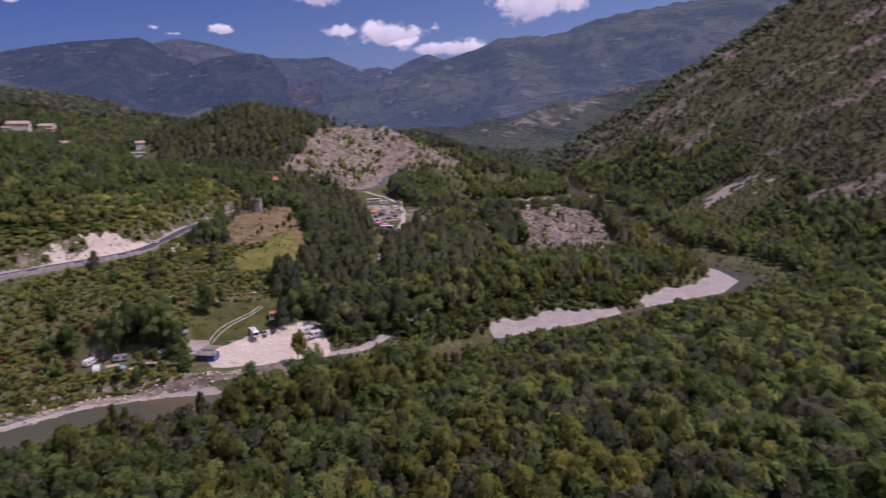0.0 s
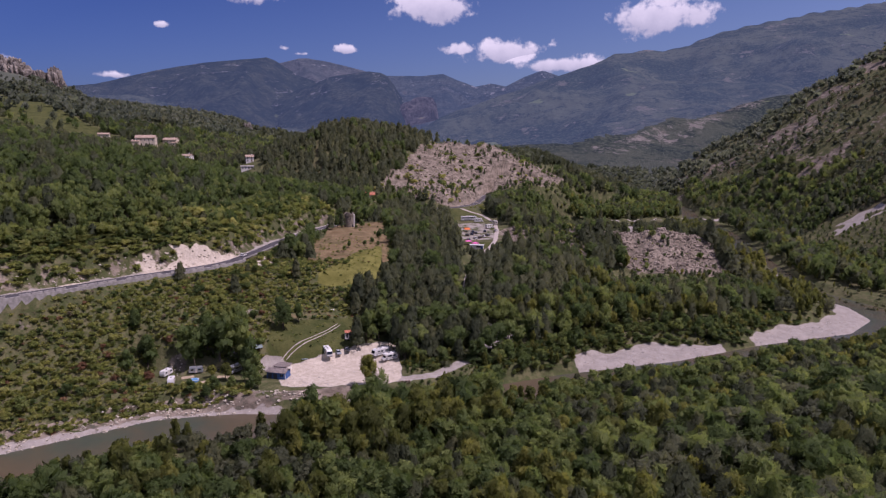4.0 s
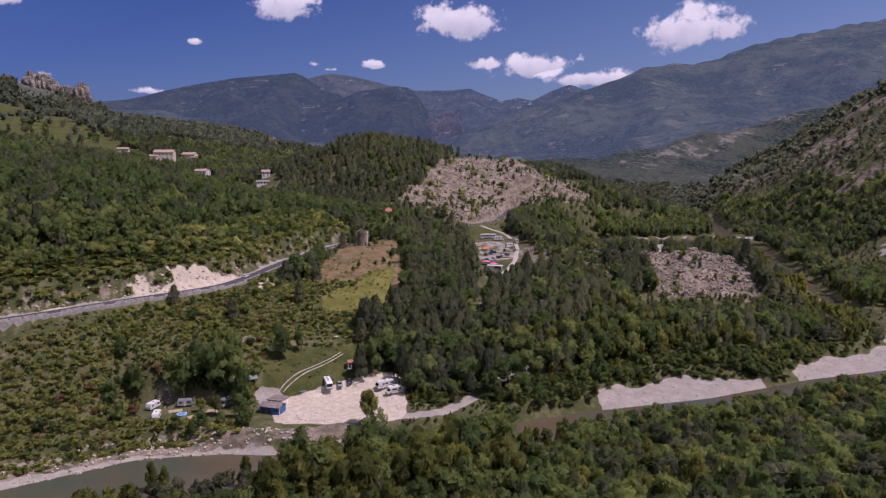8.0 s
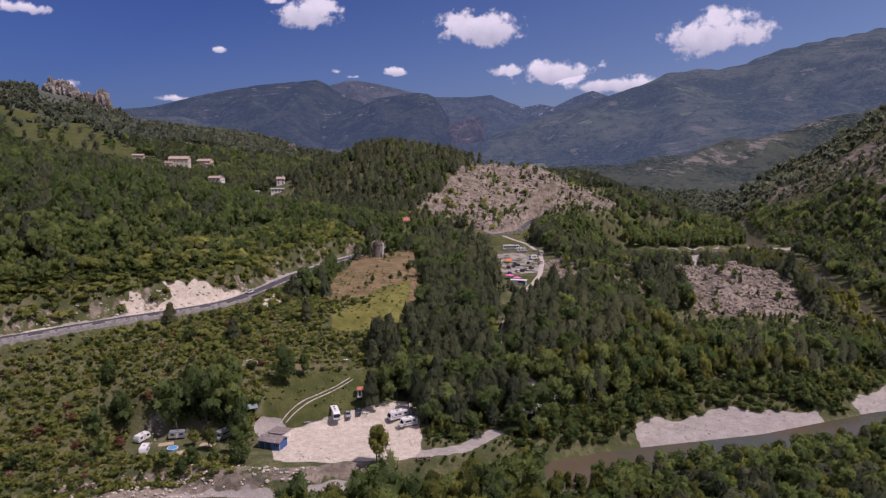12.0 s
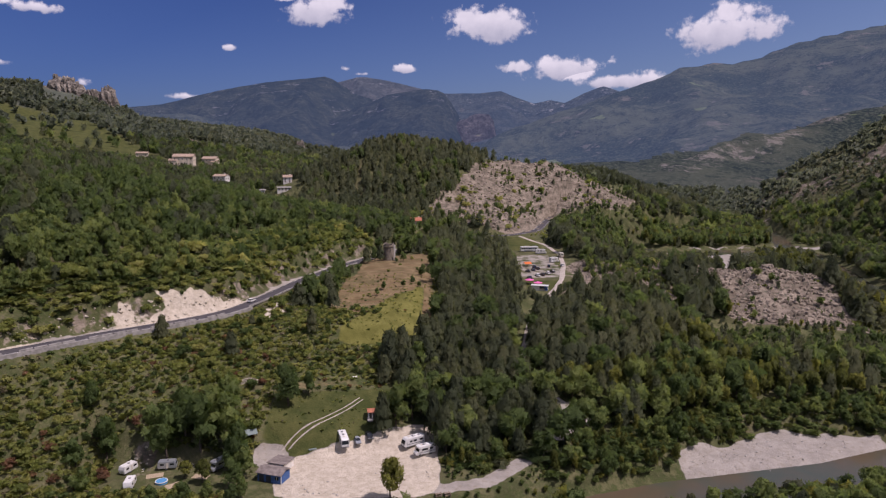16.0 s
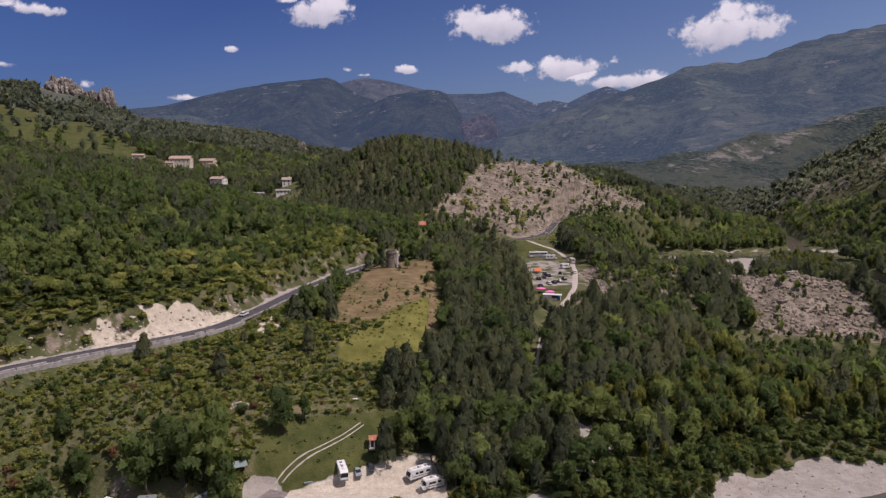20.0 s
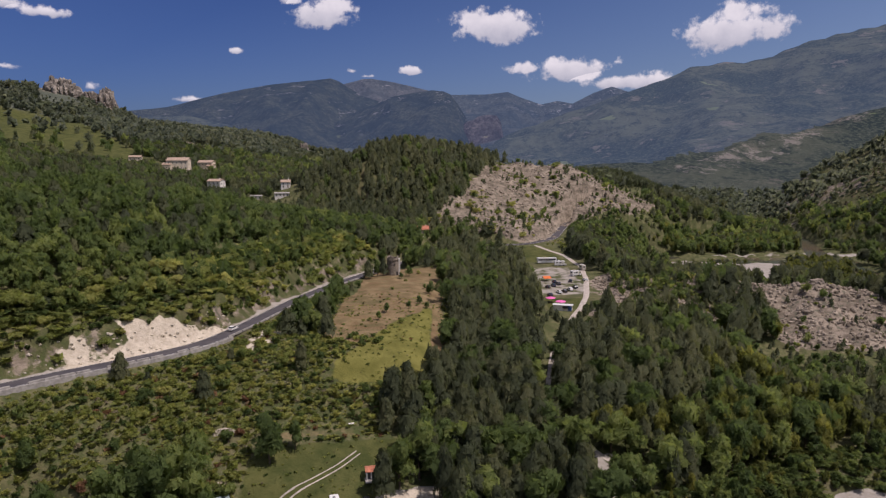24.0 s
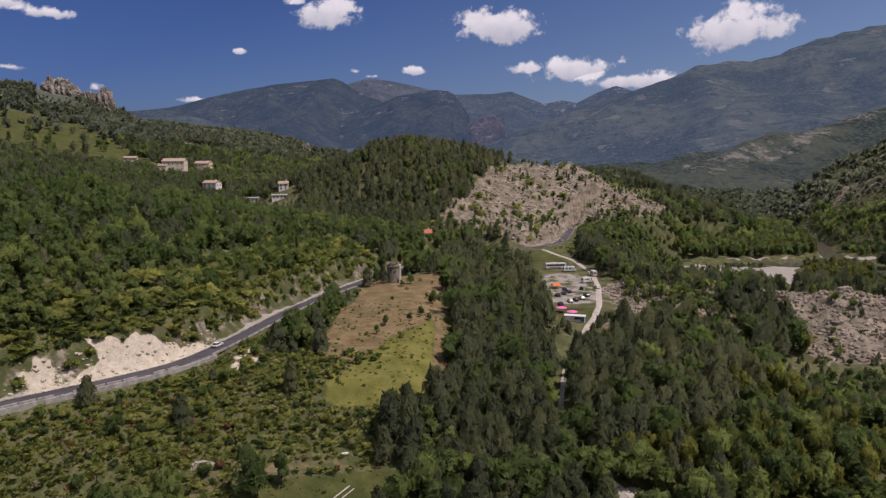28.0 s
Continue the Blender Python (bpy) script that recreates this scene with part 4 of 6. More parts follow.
def crown(kind, count, corners):
    """Leaf clumps of one crown; the tree's foot is at the origin and the tree is about 1 high and 1 wide."""
    if kind == "pine":
        h = dice.uniform(0.22, 1.0, count) ** 0.9
        tiers = np.floor(h * 7) / 7
        spread = (0.47 * (1 - tiers) ** 0.55 + 0.05) * dice.uniform(0.45, 1.12, count)
        lobe = 1 + 0.28 * np.sin(3 * dice.uniform(0, 6.28) + tiers * 17)
        ang = dice.uniform(0, 2 * np.pi, count)
        c = np.stack([np.cos(ang) * spread * lobe, np.sin(ang) * spread, h - 0.12 * spread], -1)
        nrm = np.stack([np.cos(ang), np.sin(ang), np.full(count, 0.9)], -1)
        size = 0.27
    else:
        shape = {"broadleaf": (0.33, 0.33, 0.33, 0.58), "poplar": (0.26, 0.26, 0.42, 0.55), "willow": (0.38, 0.36, 0.31, 0.58), "shrub": (0.38, 0.38, 0.30, 0.48),
                 "russet": (0.38, 0.38, 0.30, 0.5), "bare": (0.34, 0.34, 0.34, 0.6), "far": (0.36, 0.36, 0.30, 0.6)}[kind]
        lumps = 9 if kind != "far" else 5
        d = dice.normal(size=(lumps, 3))
        d /= np.linalg.norm(d, axis=1)[:, None]
        mid = d * dice.uniform(0.45, 1.0, (lumps, 1)) * np.array(shape[:3]) + (0, 0, shape[3])
        rad = dice.uniform(0.13, 0.23, lumps)
        pick = dice.integers(0, lumps, count)
        nrm = dice.normal(size=(count, 3)) + (0, 0, 0.45)
        nrm /= np.linalg.norm(nrm, axis=1)[:, None]
        c = mid[pick] + nrm * (rad[pick] * dice.uniform(0.75, 1.12, count))[:, None] * (1, 1, 0.85)
        c[:, 2] = np.maximum(c[:, 2], 0.06)
        size = {"bare": 0.13, "shrub": 0.22}.get(kind, 0.215)
    round_ = nrm.copy()
    nrm = nrm * (1, 1, 0.35) + dice.normal(size=nrm.shape) * 0.4
    nrm /= np.linalg.norm(nrm, axis=1)[:, None]
    v, f = leaf_faces(c, nrm, size * (110 / count) ** 0.46 * ({"far": 1.25, "shrub": 1.35}.get(kind, 1.32)), corners)
    soft = np.repeat(nrm * 0.45 + round_ * 0.7 + (0, 0, 0.7 if kind == "shrub" else 0.32), corners, 0)
    return v, f, soft / np.linalg.norm(soft, axis=1)[:, None]


def trunk(kind, sides=6):
    """A tapered, slightly crooked stem with a few limbs."""
    top = {"pine": 0.92, "poplar": 0.8}.get(kind, 0.62)
    vs, fs = [], []

    def limb(p, q, r0, r1, n):
        base = len(vs)
        p, q = Vector(p), Vector(q)
        rot = (q - p).to_track_quat("Z", "Y").to_matrix()
        for o, r in ((p, r0), (q, r1)):
            for k in range(n):
                w = 2 * math.pi * k / n
                vs.append(o + rot @ Vector((math.cos(w) * r, math.sin(w) * r, 0)))
        for k in range(n):
            fs.append((base + k, base + (k + 1) % n, base + n + (k + 1) % n, base + n + k))

    bend = dice.uniform(-0.03, 0.03, 2)
    limb((0, 0, -0.06), (bend[0], bend[1], top * 0.5), 0.026, 0.018, sides)
    limb((bend[0], bend[1], top * 0.5), (0, 0, top), 0.018, 0.006, sides)
    for k in range(5):
        w, h = 2.4 * k + dice.uniform(0, 1), top * (0.45 + 0.1 * k)
        limb((bend[0], bend[1], h), (0.26 * math.cos(w), 0.26 * math.sin(w), h + 0.10), 0.010, 0.003, 4)
    return np.array([tuple(v) for v in vs]), np.array(fs)


def forest_edge(y):
    return np.interp(y, (240, 262, 272, 300, 320, 337, 357, 415, 470, 520, 560), (4, 0, -11, -13, -9, -3, 4, 8, 8, -2, -14))


KINDS = ("broadleaf", "pine", "poplar", "willow", "shrub", "russet", "bare", "far")
BROAD, PINE, POPLAR, WILLOW, SHRUB, RUSSET, BARE, FAR = range(8)
# cleared ground round buildings: x, y, radius
HOUSES = ((-257, 774, 15), (-236, 797, 10), (-190, 688, 9), (-122, 650, 9), (-122, 638, 8), (-143, 641, 7), (-207, 798, 6), (-312, 806, 9), (-8, 541, 6), (-19, 450, 6), (-12, 279, 5), (-606, 1196, 26), (-590, 1282, 26), (-300, 1580, 14), (-292, 982, 38))


def planted(x, y, z, lot):
    """Kind, height and width of the tree at each place, or kind -1 for open ground. lot: chance numbers."""
    m = masks(x, y, z)
    dr, _, bank = along(RIVER, x, y)
    droad, _, west = along(ROAD, x, y)
    dt, _, _ = along(TRACK, x, y)
    dl, _, _ = along(LANE, x, y)
    dbw, _, _ = along(BACKWATER, x, y)
    n1, n2, n3 = rough(x, y, 38, 101), rough(x, y, 22, 103), rough(x, y, 70, 107)
    a, b, c = lot
    kind = np.full(x.shape, BROAD)
    high = 6.5 + 3.5 * b
    keep = np.full(x.shape, 0.96)

    def put(where, k, h=None, p=None):
        nonlocal kind, high, keep
        kind = np.where(where, k, kind)
        if h is not None:
            high = np.where(where, h, high)
        if p is not None:
            keep = np.where(where, p, keep)

    east = forest_edge(y)
    foot = np.interp(y, FOOT_Y, FOOT_X)
    # above the road
    up = (west > 0) & (bank > 0)
    put(up, np.where(a + 0.35 * n1 > 0.74, PINE, BROAD), 5.5 + 3.5 * b + 1.5 * (n2 > 0), 0.97)
    put(up & (droad < 30) & (y < 480), np.where(a > 0.7, SHRUB, np.where(a > 0.6, PINE, BROAD)), 2.2 + 0.10 * droad + 2.0 * b, 0.98)
    put(up & (droad < 15) & (y < 480), np.where(a > 0.45, SHRUB, BROAD), 1.8 + 1.9 * b, 0.85)
    put((y > 560) & (bank > 0), np.where(a + 0.4 * n3 > 0.45 - 0.4 * smooth(-130, -70, x), PINE, BROAD), 6.5 + 4 * b, 0.96)
    put((x > 84) & (y > 500) & (bank > 0) & (y < 800), np.where(a + 0.3 * n1 > 0.72, PINE, BROAD), 5.5 + 3.5 * b, 0.97)
    put((x < -320) & (y > 780), np.where(a > 0.6, PINE, BROAD), 6 + 3 * b, 0.85)
    # between road and camp: scrub
    scrub = (west <= 0) & (x < east) & (y < 335) & (bank > 0)
    thick = smooth(-0.25, 0.25, n1 + 0.5 * n3 + 0.5 * smooth(275, 245, y) + 0.4 * smooth(-85, -110, x) + 0.5 * smooth(20, 8, droad))
    put(scrub, np.where(a > 0.945, RUSSET, np.where(a > 0.88, BARE, np.where(a > 0.845, PINE, np.where(a > 0.70, BROAD, SHRUB)))),
        np.where(a > 0.88, 1.3 + 1.3 * b, np.where(a > 0.70, (2.0 + 3.5 * b * b) * (0.7 + 0.5 * thick), 1.1 + 1.7 * b * (0.5 + thick))), 0.66 + 0.35 * thick)
    put(scrub & (x > -46) & (y > 296), np.where(a > 0.72, BROAD, SHRUB), 1.2 + 2.6 * b * b, 0.75)
    put((west <= 0) & (x < -28) & (y >= 335) & (y < 470) & (droad > 5), np.where(a > 0.5, PINE, BROAD), 5 + 5 * b, 0.9)
    put((west <= 0) & (x < 12) & (y >= 466) & (y < 560), np.where(a > 0.45, BROAD, PINE), 7 + 4 * b, 0.95)
    # pine wood
    wood = (west <= 0) & (x >= east) & (bank > 0) & (y < 562) & (droad > 6)
    put(wood, np.where(a > 0.84, BROAD, PINE), 7.5 + 5.5 * b, 0.98)
    put(wood & (dr < 62) & (x > 50) & (y < 345), np.where((n1 > 0.2) & (a > 0.25), POPLAR, np.where(a > 0.35, BROAD, PINE)), 7.5 + 4.5 * b, 0.97)
    put(wood & (x > 95) & (y > 290) & (y < 395) & (n3 > 0.05), np.where((n1 > 0.12) & (a > 0.3), POPLAR, np.where(a > 0.55, BROAD, PINE)), 8 + 4 * b, 0.97)
    grove = wood & (((x - 104) / 30) ** 2 + ((y - 308 - 0.3 * (x - 104)) / 13) ** 2 < 1 + 0.5 * n2)
    put(grove, np.where(a > 0.22, POPLAR, BROAD), 9.5 + 4 * b, 0.98)
    put((x > np.maximum(243 + 0.55 * (y - 580), 222)) & (y > 385) & (y < 690) & (bank > 0), np.where(a > 0.18, POPLAR, WILLOW), 6 + 3.5 * b, 0.98)
    put((x > 175) & (y > 462) & (y < 690) & (bank > 0) & (x < 243 + 0.55 * (y - 580)), np.where(a > 0.4, WILLOW, SHRUB), 1.2 + 1.4 * b, 0.35)
    put((x > 140) & (y > 700) & (y < 900) & (z < 24) & (bank > 0) & (dr > 12), np.where(a > 0.75, POPLAR, np.where(a > 0.25, BROAD, PINE)), 7 + 4.5 * b, 0.99)
    put((x > 120) & (y > 335) & (y < 388) & wood, kind, np.minimum(high, 2.2 + 0.12 * (388 - y)))
    island = ((x - 221) / 27) ** 2 + ((y - 648 - 0.12 * (x - 221)) / 9) ** 2 < 1 + 0.4 * n2
    # south bank
    near = (bank < 0)
    mixk = np.select([a + 0.45 * n1 > 0.78, a + 0.45 * n1 > 0.42, a + 0.4 * n1 > 0.26, a > 0.24], [POPLAR, np.where(n2 > 0.1, WILLOW, BROAD), BROAD, BROAD], PINE)
    put(near, mixk, np.where(mixk == POPLAR, 7 + 4.5 * b, np.where(mixk == WILLOW, 4.0 + 3.0 * b, 4.5 + 4.5 * b)), 0.97)
    put(near & (n3 + 0.6 * n2 > 0.62), np.where(a > 0.7, BARE, SHRUB), 2.5 + 3 * b, 0.85)
    put(near & (dr < 28) & (x < -26), np.where(a > 0.5, POPLAR, WILLOW), 2.5 + 3.0 * b, 0.8)
    put(near & (dr < 34) & (x >= -26) & (x < 150), np.where(a > 0.3, POPLAR, BROAD), 9 + 4.5 * b, 1.0)
    put(near & (x > 60) & (x < foot), np.where(a + 0.45 * n1 > 0.72, POPLAR, np.where(a > 0.34, BROAD, np.where(a > 0.14, PINE, WILLOW))), 7.0 + 5.5 * b, 0.90)
    # east flank
    flank = (x > foot) & (y < 1200) & (bank < 0)
    climb = x - foot - np.interp(y, FLANK_Y, FLANK_X) + 30 * n1
    put(flank, np.where(a > 0.62, PINE, np.where(a > 0.10, BROAD, POPLAR)), 5.5 + 3.5 * b, 0.98)
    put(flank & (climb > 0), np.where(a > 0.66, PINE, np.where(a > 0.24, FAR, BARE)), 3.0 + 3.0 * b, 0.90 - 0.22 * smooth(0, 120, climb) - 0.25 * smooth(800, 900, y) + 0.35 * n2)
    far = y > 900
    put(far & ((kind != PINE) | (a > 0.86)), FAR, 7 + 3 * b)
    # open ground
    keep = np.where(m["rock"] > 0.5, keep * np.where(bank > 0, np.clip(0.30 + 0.7 * n2 - 0.10 * (y < 480) * (x > 150) + 0.28 * smooth(150, 120, x) * (y < 480), 0.06, 0.95), 0.45), keep)
    small = (m["rock"] > 0.5) & (bank > 0)
    kind = np.where(small, np.where(a > 0.78, SHRUB, np.where(a > 0.42, BROAD, PINE)), kind)
    high = np.where(small, np.where((c < np.where(y < 480, 0.04, 0.14)) | (x < 132) & (y < 480), 2.0 + 2.6 * b, 0.7 + 1.1 * b), high)
    grass = ((m["dry"] > 0.35) & ((y > 300) | (dr > 30))) | (m["lawn"] > 0.35)
    keep = np.where(grass, np.where(y > 740, 0.05, 0.06), keep)
    kind = np.where(grass & (y < 800), SHRUB, kind)
    high = np.where(grass & (y < 800), 0.6 + 1.0 * b, high)
    row = (y + 0.45 * x - 330) / 17.0
    hedge = (x > -36) & (x < 7) & (y > 322) & (y < 462) & (((row - np.floor(row)) > 0.74) & (n2 > -0.1) | (np.abs(x + 25 - 0.42 * (y - 325)) < 2.2) & (y < 372))
    put(hedge, np.where(a > 0.3, BROAD, SHRUB), 1.2 + 1.9 * b, 0.55)
    open_ = (m["pale"] > 0.35) & ~island
    put(island, np.where(a > 0.3, POPLAR, WILLOW), 3.2 + 2 * b, 0.98)
    keep = np.where(m["marl"] > 0.42, keep * 0.10, keep)
    keep = np.where(open_ | (droad < 6.5) | (dt < 3.2) | (dl < 2.5), 0.0, keep)
    keep = np.where((droad < 8) & (west <= 0) & (y > 190) & (y < 330), keep * 0.6, keep)
    high = np.where((droad < 16) & (west <= 0) & (y < 470), np.minimum(high, 0.9 + 0.22 * droad), high)
    keep = np.where((dr < np.where((bank > 0) & (y < 335), 17, 12)) & (y < 900), 0.0, keep)
    bankside = (bank > 0) & (dr < 27) & (x < 4) & (y < 330)
    kind, high = np.where(bankside, np.where(a > 0.25, SHRUB, POPLAR), kind), np.where(bankside, 1.2 + 1.8 * b, high)
    keep = np.where(bankside & (dr >= 17), 0.75 + 0.5 * n2, keep)
    keep = np.where((bank > 0) & (y < 376) & (dr < 11 + 14 * gravel_bar(x)) & (x > 60), 0.0, keep)
    tail = (bank > 0) & (x > 6) & (x < 262) & (dr > 11 + 14 * gravel_bar(x)) & (dr < 33 + 8 * gravel_bar(x)) & (y < 345) & (dt > 4)
    put(tail & (m["pale"] < 0.35), np.where(a > 0.4, BROAD, POPLAR), 2.5 + 3.5 * b, 0.95)
    put((bank > 0) & (x > 200) & (y > 318) & (y < 470) & (dr > 17) & (dr < 46) & (m["pale"] < 0.35), np.where(a > 0.25, POPLAR, WILLOW), 5.0 + 5.0 * b, 0.98)
    put(near & (x > 236) & (x < 296) & (y > 296) & (y < 402) & (dr < 26), np.where(a > 0.5, WILLOW, POPLAR), 1.4 + 1.8 * b, 0.7)
    keep = np.where(dbw < 23, 0.0, keep)
    keep = np.where((((x > 47) & (x < 89) & (y > 400) & (y < 520)) | ((x > 28) & (x < 80) & (y >= 515) & (y < 566))), 0.0, keep)
    keep = np.where((((x > -84) & (x < -42) & (y > 243) & (y < 261)) | ((x > -46) & (x < 6) & (y > 234) & (y < 271))), 0.0, keep)
    keep = np.where((x > -46) & (x < -8) & (y > 262) & (y < 296), keep * 0.15, keep)
    for hx, hy, hr in HOUSES:
        keep = np.where(np.hypot(x - hx, y - hy) < hr, 0.0, keep)
        ahead, off = ((7 - hx) * (x - hx) + (131 - hy) * (y - hy)) / math.hypot(7 - hx, 131 - hy), ((7 - hx) * (y - hy) - (131 - hy) * (x - hx)) / math.hypot(7 - hx, 131 - hy)
        yardside = (hr >= 7) & (ahead > 0) & (ahead < 60) & (np.abs(off) < hr + 2)
        high = np.where(yardside, np.minimum(high, 1.4 + 0.05 * ahead), high)
    ddome, _, sdome = along(DOME, x, y)
    back = (sdome > 0) & (ddome < 70) & (x > 36) & (y < 900)
    high, keep = np.where(back, np.minimum(high, 1.6 + 1.4 * b), high), np.where(back, keep * 0.6, keep)
    apron = (x > 92) & (x < 200) & (y > 630) & (y < 790) & (west <= 0) & (bank > 0)
    high = np.where(apron, np.minimum(high, 2.2 + 0.05 * np.maximum(ddome - 55, 0) + 2.0 * b), high)
    shore = near & (x > 40) & (x < 265) & (dr < 60)
    high = np.where(shore, np.minimum(high, 4.2 + 0.055 * dr + 1.5 * b), high)
    scree = np.hypot((x - 374) / 46, (y - 500) / 56) < 1
    high = np.where(scree, np.minimum(high, 2.0 + 1.5 * b), high)
    verge = (dt < 9) & (x > 0) & (x < 40) & (y < 249 + 0.25 * x)
    high = np.where(verge, np.minimum(high, 1.6), high)
    lookout = (y > 366) & (y < 402) & (x - 7 > 0.150 * (y - 131)) & (x - 7 < 0.24 * (y - 131))
    high = np.where(lookout, np.minimum(high, 3.0 + 1.5 * b), high)
    bend = (x > 40) & (y > 490) & (y < 730) & (x - 7 < 0.192 * (y - 131)) & (west <= 0)
    high = np.where(bend & (droad < 70), np.minimum(high, 0.5 + 0.085 * droad), high)
    kind = np.where(bend & (droad < 30), SHRUB, kind)
    kind = np.where(c < keep, kind, -1)
    slim = np.select([kind == PINE, kind == POPLAR, kind == SHRUB, kind == WILLOW, kind == BROAD], [0.66, 0.62, 1.40, 1.1, 0.88], 1.0)
    high = np.where((kind == BROAD) & (high > 3), high * 1.15, high)
    stout = np.where(near & (y < 330) & (high > 3.5), 1.22, 1.0)
    return kind, high * (1 + 0.25 * (stout - 1)), high * slim * stout * (0.85 + 0.35 * a)


def places(spacing, near, far):
    """A jittered grid of places in the part of the valley that lies between two distances."""
    g = np.arange(-2000, 3200, spacing)
    x, y = np.meshgrid(g[np.abs(g) < far], np.arange(104, far + 62, spacing))
    x, y = x.ravel(), y.ravel()
    x = x + dice.uniform(-0.48, 0.48, x.shape) * spacing
    y = y + dice.uniform(-0.48, 0.48, y.shape) * spacing
    d, w = np.hypot(x, y - 60), np.degrees(np.arctan2(x, y + 20))
    ok = (d >= near) & (d < far) & (w > -44) & (w < 55)
    return x[ok], y[ok]


TREE_LABEL = {
    "broadleaf": ("green broadleaf tree with a rounded lumpy crown", "tree"), "pine": ("dark green pine with a ragged tapering crown", "tree"),
    "poplar": ("yellow-green poplar with an upright leafy crown", "tree"), "willow": ("grey-green willow bush with a soft rounded crown", "tree"),
    "shrub": ("olive-green shrub growing on dry stony ground", "shrub"), "russet": ("reddish-brown smoke bush with dry leaves", "shrub"),
    "bare": ("half-bare grey-brown bush with thin twigs", "shrub"), "far": ("distant tree", "tree")}


def make_tree(kind, count=300):
    """One tree as a thing: an empty at its foot with trunk and crown."""
    root = new("%s_%s" % ({"broadleaf": "oak", "pine": "pine", "poplar": "poplar", "willow": "willow", "shrub": "green", "russet": "russet", "bare": "bare"}[kind], TREE_LABEL[kind][1]))
    tv, tf = trunk(kind)
    part("trunk", sheet("trunk", tv, tf, BARK), None, root)
    cv, cf, cn = crown(kind, count, 3)
    part("crown", sheet("crown", cv, cf, LEAF[kind], True, None, cn), None, root)
    tagged(root, *TREE_LABEL[kind], "%s bushes and trees of the valley" % kind)
    return root


def stand(name, label, kind, x, y, z, high, wide, count, corners, stems):
    """Many trees of one kind joined into one mesh."""
    vs, fs, nv, tint, base = [], [], [], [], 0
    forms = [crown(kind, count, corners) for _ in range(7)]
    pick, turn = dice.integers(0, 7, len(x)), dice.uniform(0, 2 * np.pi, len(x))
    own = np.clip(0.5 * dice.uniform(0, 1, len(x)) + 0.25 + 0.55 * rough(x, y, 240 if kind == "far" else 55, 111, 3), 0, 0.999)
    for k, (cv, cf, cn) in enumerate(forms):
        i = np.flatnonzero(pick == k)
        if not len(i):
            continue
        ca, sa = np.cos(turn[i])[:, None], np.sin(turn[i])[:, None]
        px = (cv[None, :, 0] * ca - cv[None, :, 1] * sa) * wide[i, None] + x[i, None]
        py = (cv[None, :, 0] * sa + cv[None, :, 1] * ca) * wide[i, None] + y[i, None]
        pz = cv[None, :, 2] * high[i, None] + z[i, None]
        vs.append(np.stack([px, py, pz], -1).reshape(-1, 3))
        fs.append((cf[None] + (base + np.arange(len(i)) * len(cv))[:, None, None]).reshape(-1, corners))
        nx, ny = cn[None, :, 0] * ca - cn[None, :, 1] * sa, cn[None, :, 0] * sa + cn[None, :, 1] * ca
        nv.append(np.stack([nx, ny, np.broadcast_to(cn[None, :, 2], nx.shape)], -1).reshape(-1, 3))
        tint.append(np.repeat(own[i], len(cv)))
        base += len(i) * len(cv)
    ob = new(name, sheet(name, np.concatenate(vs), np.concatenate(fs), LEAF[kind], True, {"tint": np.concatenate(tint)}, np.concatenate(nv)))
    tagged(ob, label, "trees" if kind not in ("shrub", "russet", "bare") else "shrubs", kind="stuff")
    if stems:
        w = np.array([0, 2.1, 4.2])
        ring = np.stack([np.cos(w), np.sin(w)], -1)
        lo = np.concatenate([x[:, None, None] + 0 * w[None, :, None] + ring[None, :, :1] * 0.16, y[:, None, None] + ring[None, :, 1:] * 0.16, (z - 0.5)[:, None, None] + 0 * w[None, :, None]], -1)
        hi = np.concatenate([x[:, None, None] + ring[None, :, :1] * 0.07, y[:, None, None] + ring[None, :, 1:] * 0.07, (z + high * 0.7)[:, None, None] + 0 * w[None, :, None]], -1)
        v = np.concatenate([lo, hi], 1).reshape(-1, 3)
        q = np.array([(0, 1, 4, 3), (1, 2, 5, 4), (2, 0, 3, 5)])
        f = (q[None] + (np.arange(len(x)) * 6)[:, None, None]).reshape(-1, 4)
        part("trunks", sheet("trunks", v, f, BARK), None, ob)


